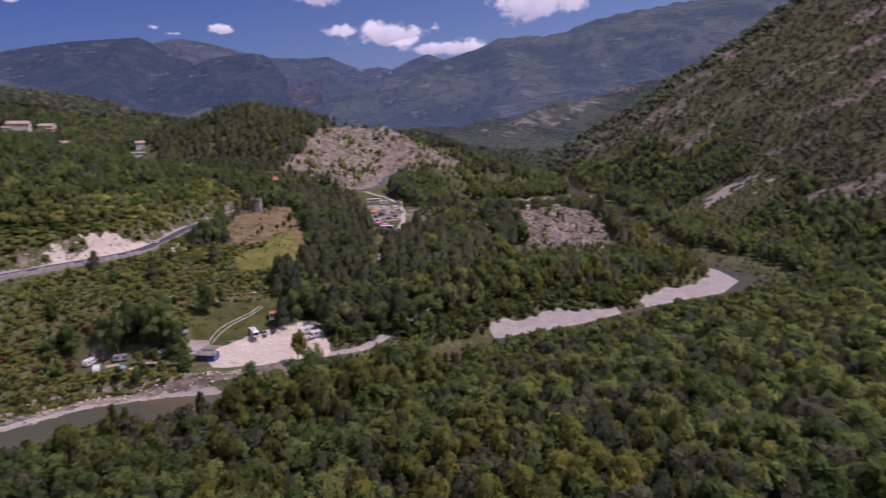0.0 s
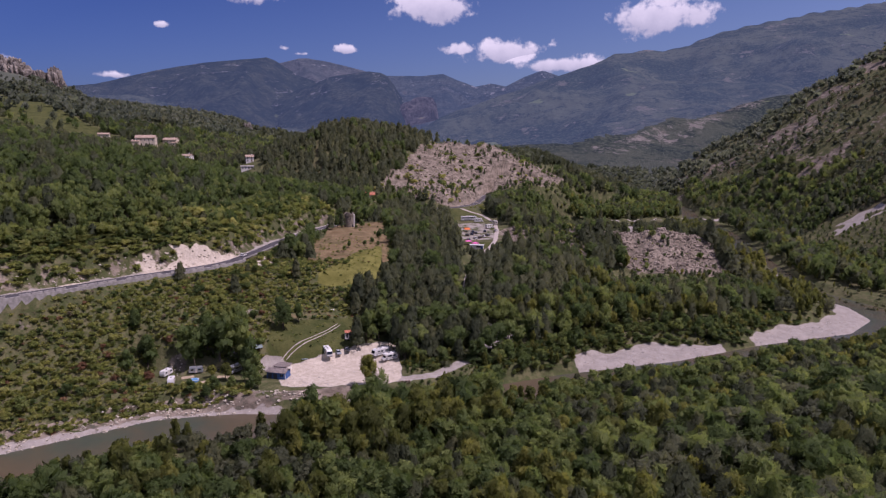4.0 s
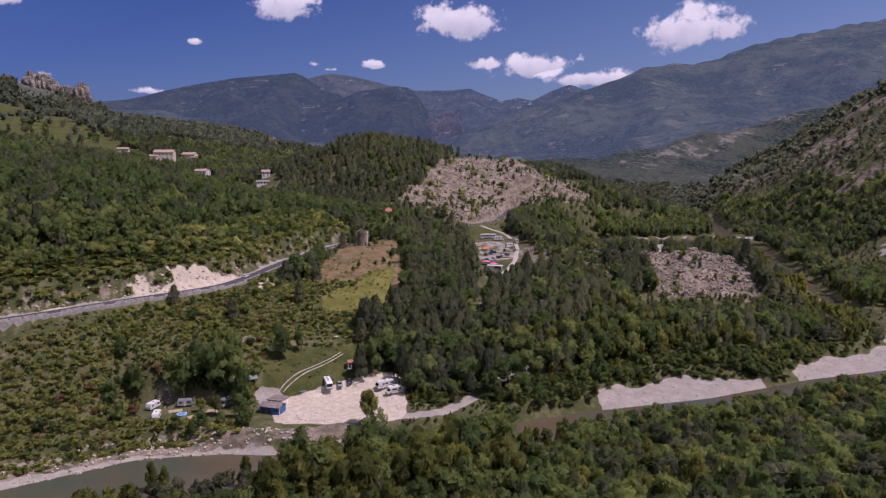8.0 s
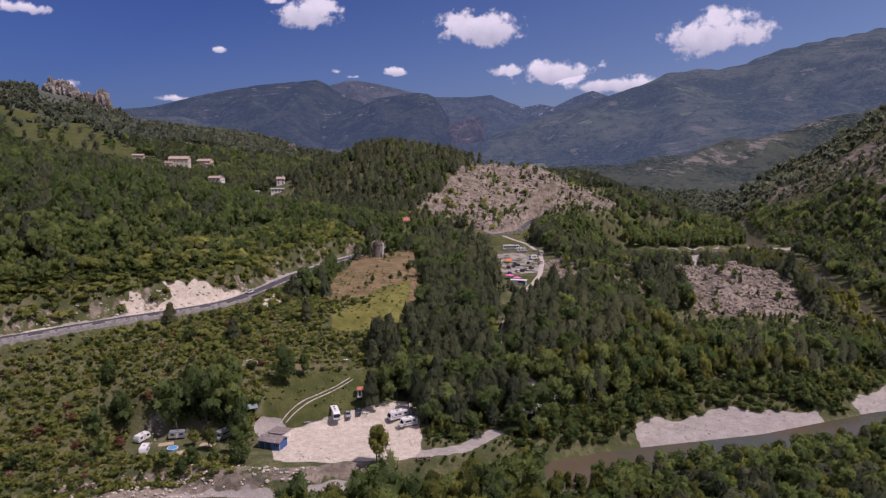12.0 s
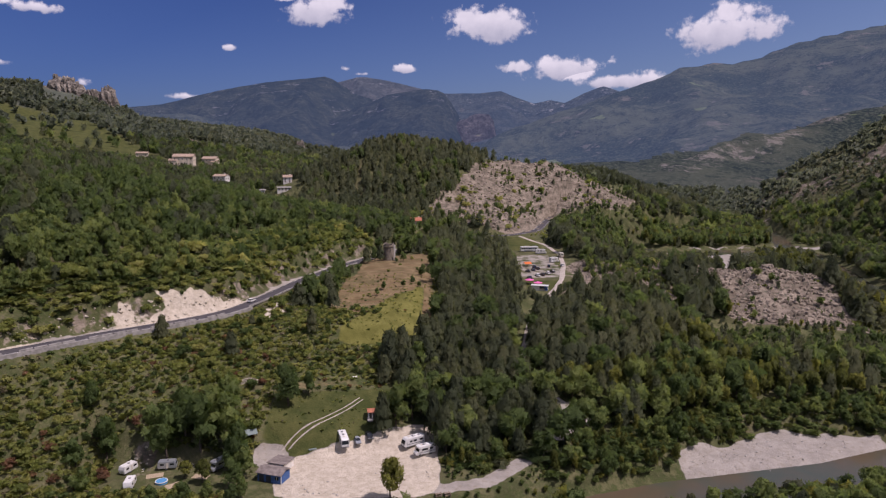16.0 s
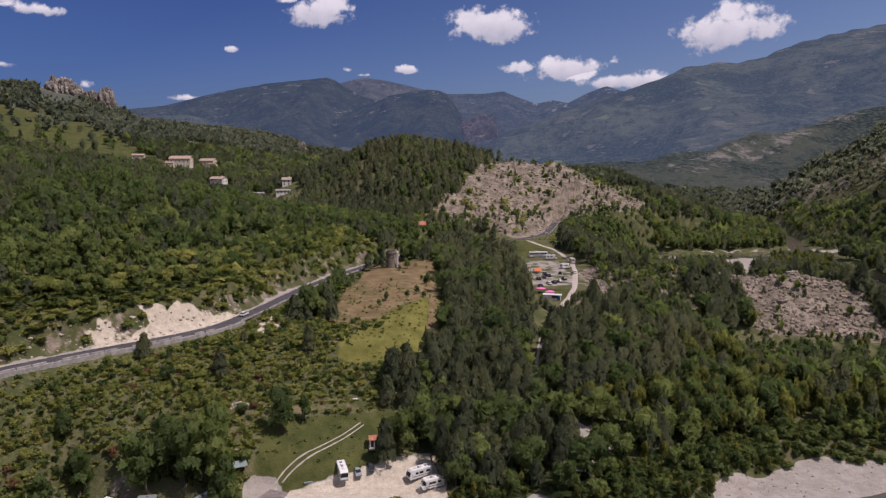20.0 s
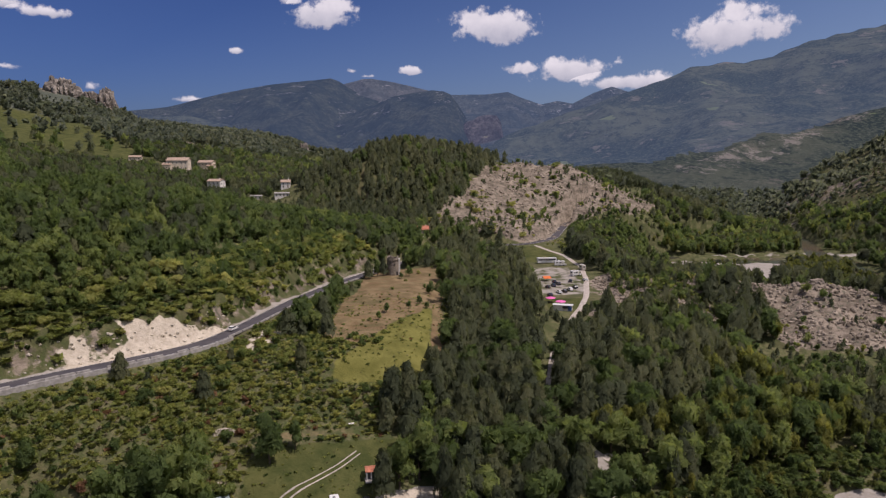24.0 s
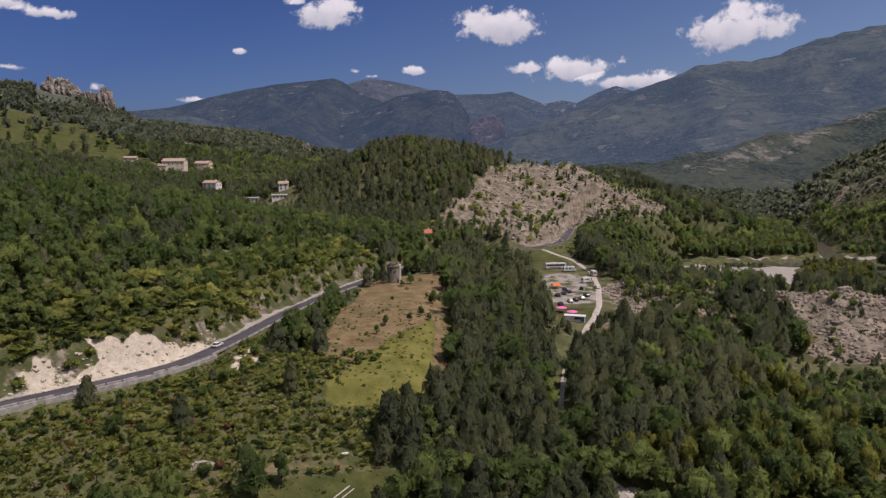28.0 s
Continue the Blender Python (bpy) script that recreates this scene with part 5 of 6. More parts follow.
def plant_all():
    zones = ((4.3, 0, 300, 240, 3), (5.4, 300, 760, 84, 3), (7.2, 760, 2000, 16, 3), (2.4, 0, 330, 54, 3), (3.4, 300, 830, 30, 3), (1.45, 0, 345, 13, 3))
    for zone, (spacing, near, far, count, corners) in enumerate(zones):
        x, y = places(spacing, near, far)
        z = terrain(x, y)
        kind, high, wide = planted(x, y, z, dice.uniform(0, 1, (3, len(x))))
        if zone == 3:
            droad, _, side = along(ROAD, x, y)
            _, _, bank = along(RIVER, x, y)
            ok = (kind >= 0) & (side <= 0) & (bank > 0) & (y < 345) & (x < forest_edge(y)) & (x > -190)
            dr, _, _ = along(RIVER, x, y)
            edge = (kind >= 0) & (bank > 0) & (((side > 0) & (droad < 26) & (y < 480)) | ((x > 0) & (x < 262) & (dr < 32 + 10 * gravel_bar(x)) & (y < 345)))
            kind, high = np.where(ok, np.where((kind == RUSSET) | (kind == BROAD), kind, SHRUB), np.where(edge, kind, -1)), np.minimum(high, 2.4) * 0.8
            wide = np.where(ok, high * 1.5, wide)
        if zone == 4:
            ok = (kind >= 0) & (x > -30) & (x < 240) & (y > 365) & (masks(x, y, z)["rock"] > 0.4)
            droad, _, side = along(ROAD, x, y)
            edge = (kind >= 0) & (side > 0) & (droad < 26) & (y < 480)
            kind = np.where(ok | edge, kind, -1)
        if zone == 5:
            # tussocks and low bushes between the shrubs of the slope, and on the meadow
            droad, _, side = along(ROAD, x, y)
            dr, _, bank = along(RIVER, x, y)
            own = masks(x, y, z)
            bare_ = (own["pale"] > 0.3) | (own["marl"] > 0.45) | (along(LANE, x, y)[0] < 1.6) 
            ok = (side <= 0) & (bank > 0) & (dr > 17) & (droad > 5) & (x < forest_edge(y) + 3) & (x > -190) & ~bare_
            for hx0, hx1, hy0, hy1 in ((-84, -42, 243, 261), (-46, 6, 234, 271)):
                ok &= ~((x > hx0) & (x < hx1) & (y > hy0) & (y < hy1))
            lot = dice.uniform(0, 1, (3, len(x)))
            kind = np.where(ok & (lot[0] < np.where((own["dry"] > 0.4) | (own["lawn"] > 0.4), 0.25, 0.86)), np.select([lot[1] > 0.96, lot[1] > 0.86, lot[1] > 0.70], [RUSSET, BARE, BROAD], SHRUB), -1)
            high = (0.4 + 0.8 * lot[2]) * np.where((own["dry"] > 0.4) | (own["lawn"] > 0.4), 0.5, 1.0)
            wide = high * 1.9
        if zone == 2:
            kind, wide, high = np.where((y > far_line(x) + 15) | (y > near_line(x) + 20), -1, kind), wide * 1.1, high * 1.05
        for k, name in enumerate(KINDS):
            i = np.flatnonzero(kind == k)
            if zone == 0 and name != "far":
                order = i[np.argsort(np.hypot(x[i] + 10, y[i] - 235))]
                single, i = order[:260], order[260:]
                models = []
                for j, t in enumerate(single):
                    m = Matrix.LocRotScale((x[t], y[t], z[t]), Euler((0, 0, dice.uniform(0, 6.28))), None)
                    if j < 5:
                        models.append(make_tree(name))
                        models[j].matrix_world = m
                        ob = models[j]
                    else:
                        ob = copy_thing(models[j % 5], m)
                    ob.scale = (wide[t], wide[t], high[t])
            if len(i):
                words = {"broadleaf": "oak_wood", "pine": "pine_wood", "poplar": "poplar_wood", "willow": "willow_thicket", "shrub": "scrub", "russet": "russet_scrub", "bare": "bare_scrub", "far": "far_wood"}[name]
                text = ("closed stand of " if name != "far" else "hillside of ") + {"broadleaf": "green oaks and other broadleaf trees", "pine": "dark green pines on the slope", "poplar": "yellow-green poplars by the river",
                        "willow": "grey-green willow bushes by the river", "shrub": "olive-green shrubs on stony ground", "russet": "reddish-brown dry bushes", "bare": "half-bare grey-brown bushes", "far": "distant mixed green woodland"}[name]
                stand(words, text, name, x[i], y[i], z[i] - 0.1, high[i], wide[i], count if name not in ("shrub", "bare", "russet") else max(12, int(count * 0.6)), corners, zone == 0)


plant_all()

# ---- buildings, vehicles, rocks and small things ----
def level(x, y):
    return float(terrain(np.array([float(x)]), np.array([float(y)]))[0])


def spot(x, y, heading=0.0, lift=0.0):
    """A pose on the ground; heading: degrees by which the thing's +y side turns to the left."""
    return pose(x, y, level(x, y) + lift, 0, 0, heading)


def prism(bm, outline, x0, x1):
    """A solid with an outline in the y-z plane, from x0 to x1."""
    a = [bm.verts.new((x0, y, z)) for y, z in outline]
    b = [bm.verts.new((x1, y, z)) for y, z in outline]
    n = len(outline)
    bm.faces.new(a[::-1])
    bm.faces.new(b)
    for i in range(n):
        bm.faces.new((a[i], a[(i + 1) % n], b[(i + 1) % n], b[i]))


def chamfer(bm, r):
    bmesh.ops.recalc_face_normals(bm, faces=bm.faces)
    bmesh.ops.bevel(bm, geom=list(bm.edges), offset=r, segments=2, affect="EDGES", clamp_overlap=True)
    return bm


def solid(*boxes):
    bm = bmesh.new()
    for b in boxes:
        box(bm, *b)
    return bm


def drum(r, w, n=14, cx=0.0, cy=0.0, cz=0.0, axis="X"):
    bm = bmesh.new()
    bmesh.ops.create_cone(bm, cap_ends=True, segments=n, radius1=r, radius2=r, depth=w)
    if axis == "X":
        bmesh.ops.rotate(bm, verts=bm.verts, cent=(0, 0, 0), matrix=Matrix.Rotation(math.pi / 2, 3, "Y"))
    bmesh.ops.translate(bm, verts=bm.verts, vec=(cx, cy, cz))
    return bm


WHITE = plain("white_coachwork", (0.72, 0.71, 0.68), 0.35, vary=0.05, scale=0.8, spec=0.5)
CREAM = plain("cream_coachwork", (0.62, 0.57, 0.48), 0.4, vary=0.06, scale=0.8, spec=0.5)
SILVER = plain("silver_paint", (0.36, 0.38, 0.40), 0.3, 0.4, vary=0.05, spec=0.5)
BLACK = plain("black_paint", (0.020, 0.021, 0.025), 0.3, vary=0.1, spec=0.5)
DARKBLUE = plain("dark_blue_paint", (0.025, 0.035, 0.065), 0.3, vary=0.1, spec=0.5)
RUBBER = plain("tyre_rubber", (0.022, 0.022, 0.022), 0.9, vary=0.1)
STEEL = plain("wheel_steel", (0.34, 0.34, 0.35), 0.4, 0.6)
TRIM = plain("grey_trim", (0.13, 0.13, 0.14), 0.6)
REDLAMP = plain("red_lamp", (0.35, 0.02, 0.02), 0.3)
CLEARLAMP = plain("clear_lamp", (0.65, 0.66, 0.66), 0.15, spec=0.6)
TERRACOTTA = plain("terracotta_tiles", (0.42, 0.31, 0.23), 0.9, vary=0.22, scale=1.4, relief=0.04)
REDTILE = plain("red_tiles", (0.46, 0.17, 0.10), 0.9, vary=0.18, scale=1.4, relief=0.04)
RENDER_PINK = plain("ochre_render", (0.70, 0.60, 0.47), 0.95, vary=0.12, scale=0.5)
RENDER_WHITE = plain("white_render", (0.76, 0.72, 0.66), 0.95, vary=0.08, scale=0.5)
SHUTTER = plain("window_dark", (0.05, 0.05, 0.055), 0.3, spec=0.5)
WOODRAIL = plain("weathered_wood", (0.24, 0.18, 0.13), 0.9, vary=0.2, scale=2.0)
BLUEPAINT = plain("blue_boards", (0.055, 0.13, 0.33), 0.7, vary=0.15, scale=1.5)
SHEDROOF = plain("brown_felt_roof", (0.22, 0.185, 0.165), 0.9, vary=0.2, scale=0.9)
POOLBLUE = plain("pool_blue", (0.10, 0.30, 0.55), 0.4, vary=0.08)
PINK = plain("pink_canvas", (0.78, 0.16, 0.42), 0.8, vary=0.06)
ORANGE = plain("orange_canvas", (0.72, 0.17, 0.04), 0.8, vary=0.08)
GREYTARP = plain("grey_green_tarp", (0.20, 0.25, 0.24), 0.7, vary=0.12)
BEIGE = plain("beige_mat", (0.42, 0.33, 0.22), 0.9, vary=0.15)


def wheels(root, pairs, r, half, w=0.24):
    for y in pairs:
        for s in (-1, 1):
            t = part("wheel", drum(r, w, 14, s * (half - w / 2), y, r), RUBBER, root)
            part("rim", drum(r * 0.58, 0.03, 10, s * (half + 0.005), y, r), STEEL, t)


def glazing(root, name, *boxes, mat=None):
    for b in boxes:
        part(name, solid(b), mat or GLASS, root)


def motorhome(m, length=7.2, paint=None, overcab=False, label="white motorhome parked on pale gravel"):
    """+y is its front."""
    root = new("motorhome")
    L, W, H, f = length / 2, 2.3, 2.95, 0.42
    bm = bmesh.new()
    if overcab:
        prism(bm, [(-L, f), (L - 1.9, f), (L - 1.9, 2.0), (L - 1.0, 2.15), (L - 0.75, 2.75), (L - 1.3, H), (-L, H)], -W / 2, W / 2)
        cab = bmesh.new()
        prism(cab, [(L - 1.92, f), (L, f), (L, 1.15), (L - 0.75, 1.35), (L - 1.25, 2.05), (L - 1.92, 2.05)], -1.0, 1.0)
        part("cab", chamfer(cab, 0.07), paint or WHITE, root)
        bm2 = bmesh.new()
        prism(bm2, [(L - 0.76, 1.38), (L - 0.74, 1.40), (L - 1.16, 2.0), (L - 1.2, 2.0)], -0.88, 0.88)
        part("windscreen", bm2, GLASS, root)
        fy, fw = L, 0.8
    else:
        prism(bm, [(-L, f), (L - 0.15, f), (L, 0.7), (L - 0.05, 1.25), (L - 0.42, 2.5), (L - 0.9, H), (-L, H)], -W / 2, W / 2)
        bm2 = bmesh.new()
        prism(bm2, [(L - 0.045, 1.32), (L + 0.01, 1.34), (L - 0.33, 2.38), (L - 0.38, 2.38)], -1.03, 1.03)
        part("windscreen", bm2, GLASS, root)
        fy, fw = L, 0.95
    part("body", chamfer(bm, 0.10), paint or WHITE, root)
    for s in (-1, 1):
        x = s * (W / 2 + 0.005)
        glazing(root, "side_window", (x, -L + 1.4, 1.95, 0.03, 1.1, 0.6), (x, -0.1, 1.95, 0.03, 1.2, 0.6), (x, L - 2.3, 1.95, 0.03, 0.8, 0.6))
        part("stripe", solid((x, -0.2, 1.15, 0.02, length * 0.82, 0.16)), TRIM, root)
        part("headlight", solid((s * fw * 0.82, fy - 0.02, 0.92, 0.34, 0.08, 0.2, 0.03)), CLEARLAMP, root)
        part("tail_light", solid((s * 0.95, -L - 0.01, 0.95, 0.18, 0.04, 0.4)), REDLAMP, root)
        part("mirror", solid((s * (W / 2 + 0.17), L - 0.75, 1.75, 0.2, 0.1, 0.34, 0.03)), BLACK, root)
    part("door", solid((W / 2 + 0.006, 1.1, 1.35, 0.03, 0.62, 1.75)), CREAM, root)
    part("bumper", solid((0, fy - 0.03, 0.5, 2.0 if not overcab else 1.9, 0.16, 0.28, 0.05)), TRIM, root)
    part("rear_window", solid((0, -L - 0.006, 2.05, 1.3, 0.03, 0.55)), GLASS, root)
    for y in (-L + 1.6, 0.2, L - 2.2):
        part("roof_hatch", solid((0.1, y, H + 0.06, 0.7, 0.7, 0.12, 0.04)), TRIM if y < 0.5 else CREAM, root)
    part("roof_unit", solid((0, -0.9, H + 0.12, 0.8, 1.0, 0.24, 0.08)), WHITE, root)
    wheels(root, (-L + 1.7, L - 1.3), 0.36, W / 2 - 0.03)
    tagged(root, label, "motorhome", "motorhomes in the valley")
    root.matrix_world = m
    return root


def coach(m):
    root = new("coach")
    L, W, H = 5.9, 2.5, 3.35
    bm = bmesh.new()
    prism(bm, [(-L, 0.4), (L - 0.1, 0.4), (L, 1.0), (L - 0.15, 2.9), (L - 0.5, H), (-L, H)], -W / 2, W / 2)
    part("body", chamfer(bm, 0.12), WHITE, root)
    for s in (-1, 1):
        for k in range(7):
            part("side_window", solid((s * (W / 2 + 0.006), -L + 1.1 + k * 1.5, 2.25, 0.03, 1.36, 1.0)), GLASS, root)
        part("luggage_hatch", solid((s * (W / 2 + 0.004), -0.6, 1.0, 0.02, 6.4, 0.7)), SILVER, root)
        part("mirror", solid((s * 1.45, L + 0.1, 2.4, 0.22, 0.14, 0.5, 0.03)), BLACK, root)
    part("windscreen", solid((0, L - 0.03, 2.0, 2.2, 0.06, 1.6, 0.03)), GLASS, root)
    part("air_unit", solid((0, -1.0, H + 0.14, 1.6, 2.6, 0.28, 0.1)), CREAM, root)
    wheels(root, (-L + 2.9, L - 2.3), 0.5, W / 2 - 0.02, 0.3)
    tagged(root, "white touring coach parked beside a grass strip", "coach")
    root.matrix_world = m


def car(m, paint, label, tall=1.45):
    root = new("car")
    L, W = 2.1, 1.74
    bm = bmesh.new()
    prism(bm, [(-L, 0.32), (L - 0.05, 0.30), (L, 0.55), (L - 0.12, 0.78), (0.85, 0.92), (-L + 0.1, 0.96), (-L - 0.02, 0.7)], -W / 2, W / 2)
    part("body", chamfer(bm, 0.08), paint, root)
    bm = bmesh.new()
    prism(bm, [(-L + 0.25, 0.9), (0.95, 0.88), (0.2, tall), (-L + 0.75, tall - 0.03)], -W / 2 + 0.14, W / 2 - 0.14)
    cabin = part("cabin", chamfer(bm, 0.06), GLASS, root)
    part("roof", solid((0, -0.62, tall - 0.005, W - 0.42, 1.5, 0.05, 0.02)), paint, root)
    for s in (-1, 1):
        part("headlight", solid((s * 0.62, L - 0.05, 0.66, 0.34, 0.1, 0.14, 0.03)), CLEARLAMP, root)
        part("tail_light", solid((s * 0.7, -L + 0.0, 0.78, 0.22, 0.06, 0.16)), REDLAMP, root)
        part("door_mirror", solid((s * (W / 2 + 0.08), 0.62, 0.98, 0.16, 0.1, 0.13, 0.02)), paint, root)
    part("bumper", solid((0, L + 0.005, 0.42, 1.5, 0.06, 0.2, 0.02)), TRIM, root)
    wheels(root, (-1.28, 1.3), 0.32, W / 2 + 0.01, 0.2)
    tagged(root, label, "car", "parked cars")
    root.matrix_world = m


def caravan(m, paint, label):
    root = new("caravan")
    bm = bmesh.new()
    prism(bm, [(-2.5, 0.45), (2.5, 0.45), (2.62, 1.2), (2.2, 2.45), (-2.3, 2.5), (-2.6, 1.4)], -1.1, 1.1)
    part("body", chamfer(bm, 0.12), paint, root)
    for s in (-1, 1):
        glazing(root, "side_window", (s * 1.105, -1.3, 1.65, 0.03, 1.0, 0.55), (s * 1.105, 1.4, 1.65, 0.03, 1.1, 0.55))
    part("door", solid((1.106, 0.15, 1.3, 0.03, 0.62, 1.6)), CREAM, root)
    part("front_window", solid((0, 2.46, 1.75, 1.5, 0.25, 0.5, 0.05)), GLASS, root)
    part("drawbar", solid((0, 3.1, 0.45, 0.14, 1.2, 0.1)), TRIM, root)
    part("roof_hatch", solid((0, 0.2, 2.52, 0.6, 0.6, 0.1, 0.03)), TRIM, root)
    wheels(root, (-0.2,), 0.32, 1.06, 0.2)
    tagged(root, label, "caravan", "caravans at the camp")
    root.matrix_world = m


def gable(w, d, h, over, mat, root, name="roof", thick=0.28, ridge_x=True):
    """A pitched roof with eaves; the ridge runs along x."""
    bm = bmesh.new()
    y = d / 2 + over
    pts = [(-y, -over * h / (d / 2)), (0, h), (y, -over * h / (d / 2)), (y, -over * h / (d / 2) + thick), (0, h + thick), (-y, -over * h / (d / 2) + thick)]
    prism(bm, pts, -w / 2 - over, w / 2 + over)
    bmesh.ops.recalc_face_normals(bm, faces=bm.faces)
    return part(name, bm, mat, root)


def house(m, w, d, h, roof_h, walls, tiles, label, storeys=2, bays=4, chimney=True, wing=None):
    """A farmhouse: walls, gable roof, windows with frames and sills, a door and a chimney. Its front faces -y."""
    root = new("house")
    bm = bmesh.new()
    prism(bm, [(-d / 2, -4), (d / 2, -4), (d / 2, h), (0, h + roof_h), (-d / 2, h)], -w / 2, w / 2)
    bmesh.ops.recalc_face_normals(bm, faces=bm.faces)
    part("wall", bm, walls, root)
    r = gable(w, d, roof_h, 0.5, tiles, root)
    r.location.z = h + 0.03
    if chimney:
        part("chimney", solid((w * 0.28, 0.4, roof_h + 0.35, 0.7, 0.7, 1.3, 0.05)), walls, r)
    for s in range(storeys):
        for k in range(bays):
            x, z = (k + 0.5) / bays * w - w / 2, h * (s + 0.5) / storeys
            if s == 0 and k == bays // 2:
                part("door", solid((x, -d / 2 - 0.02, 1.05, 1.1, 0.1, 2.1)), WOODRAIL, root)
                continue
            p = part("window", solid((x, -d / 2 - 0.01, z, 1.0, 0.06, 1.3)), SHUTTER, root)
            part("sill", solid((x, -d / 2 - 0.08, z - 0.70, 1.2, 0.16, 0.08)), CONCRETE, p)
            part("frame", solid((x, -d / 2 - 0.045, z, 0.06, 0.02, 1.3)), WHITE, p)
    for k in range(2):
        part("window", solid((w / 2 + 0.01, (k - 0.5) * d * 0.45, h * 0.62, 0.06, 0.9, 1.2)), SHUTTER, root)
    if wing:
        x, ww, wd, wh, wr = wing
        bm = bmesh.new()
        prism(bm, [(-wd / 2, -4), (wd / 2, -4), (wd / 2, wh), (0, wh + wr), (-wd / 2, wh)], x - ww / 2, x + ww / 2)
        bmesh.ops.translate(bm, verts=bm.verts, vec=(0, -d * 0.3, 0))
        bmesh.ops.recalc_face_normals(bm, faces=bm.faces)
        part("wing", bm, walls, root)
        g = gable(ww, wd, wr, 0.4, tiles, root, "wing_roof")
        g.location = (x, -d * 0.3, wh + 0.03)
        part("window", solid((x, -d * 0.3 - wd / 2 - 0.01, wh * 0.5, 1.2, 0.06, 1.3)), SHUTTER, root)
    tagged(root, label, "house")
    root.matrix_world = m


def tower(m):
    """Ruined round stone tower with an uneven top."""
    root = new("stone_tower")
    bm = bmesh.new()
    n, rings = 28, 9
    grid = []
    for i in range(rings + 1):
        row = []
        for k in range(n):
            w = 2 * math.pi * k / n
            top = 9.3 + 0.55 * math.sin(3 * w + 1) + 0.5 * noise.noise((3 * math.cos(w), 3 * math.sin(w), 0))
            z = -1.0 + (top + 1.0) * i / rings
            r = 3.25 - 0.035 * z + 0.12 * noise.noise((2 * math.cos(w), 2 * math.sin(w), z * 0.7))
            row.append(bm.verts.new((math.cos(w) * r, math.sin(w) * r, z)))
        grid.append(row)
    inner = [[bm.verts.new((v.co.x * 0.8, v.co.y * 0.8, v.co.z)) for v in grid[-1]], [bm.verts.new((v.co.x * 0.8, v.co.y * 0.8, 6.0)) for v in grid[-1]]]
    rows = grid + inner
    for a, b in zip(rows[:-1], rows[1:]):
        for k in range(n):
            bm.faces.new((a[k], a[(k + 1) % n], b[(k + 1) % n], b[k]))
    bm.faces.new(inner[1])
    bmesh.ops.recalc_face_normals(bm, faces=bm.faces)
    part("wall", bm, MASONRY, root)
    part("doorway", solid((2.3, -2.35, 1.0, 1.0, 0.5, 2.0)), SHUTTER, root)
    part("pale_edge", solid((3.25, -0.4, 4.1, 0.9, 1.3, 9.2, 0.15)), RENDER_WHITE, root, "pale repaired edge of the wall")
    for k, (x, z) in enumerate(((-1.0, 6.6), (1.2, 5.8))):
        part("opening", solid((x, -3.02, z, 0.5, 0.4, 0.8)), SHUTTER, root)
    part("cornice", drum(3.36, 0.28, 28, 0, 0, 8.0, "Z"), MASONRY, root)
    tagged(root, "ruined round tower of rubble masonry on a dry meadow", "tower")
    root.matrix_world = m


def toilet_hut(m):
    root = new("camp_hut")
    part("wall", solid((0, 0.4, 1.25, 3.6, 2.2, 2.5, 0.03)), RENDER_WHITE, root)
    g = gable(3.8, 3.2, 0.55, 0.25, REDTILE, root, "roof", 0.12)
    g.location = (0, 0.1, 2.52)
    for k in range(3):
        p = part("door", solid((-1.15 + 1.15 * k, -0.73, 1.0, 0.8, 0.06, 1.9)), SHUTTER, root)
        part("handle", solid((-0.85 + 1.15 * k, -0.78, 1.0, 0.12, 0.04, 0.04)), STEEL, p)
    for x in (-1.75, -0.58, 0.58, 1.75):
        part("post", solid((x, -1.35, 1.2, 0.14, 0.14, 2.4)), RENDER_WHITE, root)
    part("deck", solid((0, -0.6, 0.06, 4.4, 4.2, 0.3, 0.03)), CONCRETE, root)
    tagged(root, "small white washroom hut with a red tiled roof", "hut")
    root.matrix_world = m


def blue_shed(m):
    root = new("camp_shed")
    part("wall", solid((0, 0, 1.25, 7.4, 4.6, 2.5, 0.03)), BLUEPAINT, root)
    for s in (-1, 1):
        bm = bmesh.new()
        box(bm, 0, 0, 0, 8.2, 2.95, 0.14, 0.03)
        p = part("roof", bm, SHEDROOF, root)
        p.location, p.rotation_euler = (0, s * 1.32, 2.95), (s * -0.30, 0, 0)
    part("gable", solid((0, 0, 2.7, 7.3, 1.6, 0.5)), BLUEPAINT, root)
    for x in (-2.4, -0.2):
        part("door", solid((x, -2.33, 1.05, 1.5, 0.08, 2.0)), DARKBLUE, root)
    p = part("window", solid((2.4, -2.33, 1.5, 1.1, 0.06, 0.9)), GLASS, root)
    part("frame", solid((2.4, -2.37, 1.5, 0.06, 0.03, 0.9)), WHITE, p)
    part("corner_post", solid((3.72, -2.32, 1.25, 0.16, 0.16, 2.6)), WHITE, root)
    tagged(root, "blue wooden camp shed with a brown felt roof", "shed")
    root.matrix_world = m
    annex = new("store_shed")
    part("wall", solid((0, 0, 1.2, 5.0, 5.4, 2.4, 0.03)), RENDER_WHITE, annex)
    bm = bmesh.new()
    box(bm, 0, 0, 0, 5.8, 6.2, 0.12, 0.03)
    p = part("roof", bm, SHEDROOF, annex)
    p.location, p.rotation_euler = (0, 0, 2.62), (-0.06, 0, 0)
    part("door", solid((0, -2.73, 0.95, 0.9, 0.06, 1.9)), BLUEPAINT, annex)
    tagged(annex, "low store shed with a brown roof behind the blue shed", "shed")
    annex.matrix_world = m @ pose(-1.4, 6.2, 0)


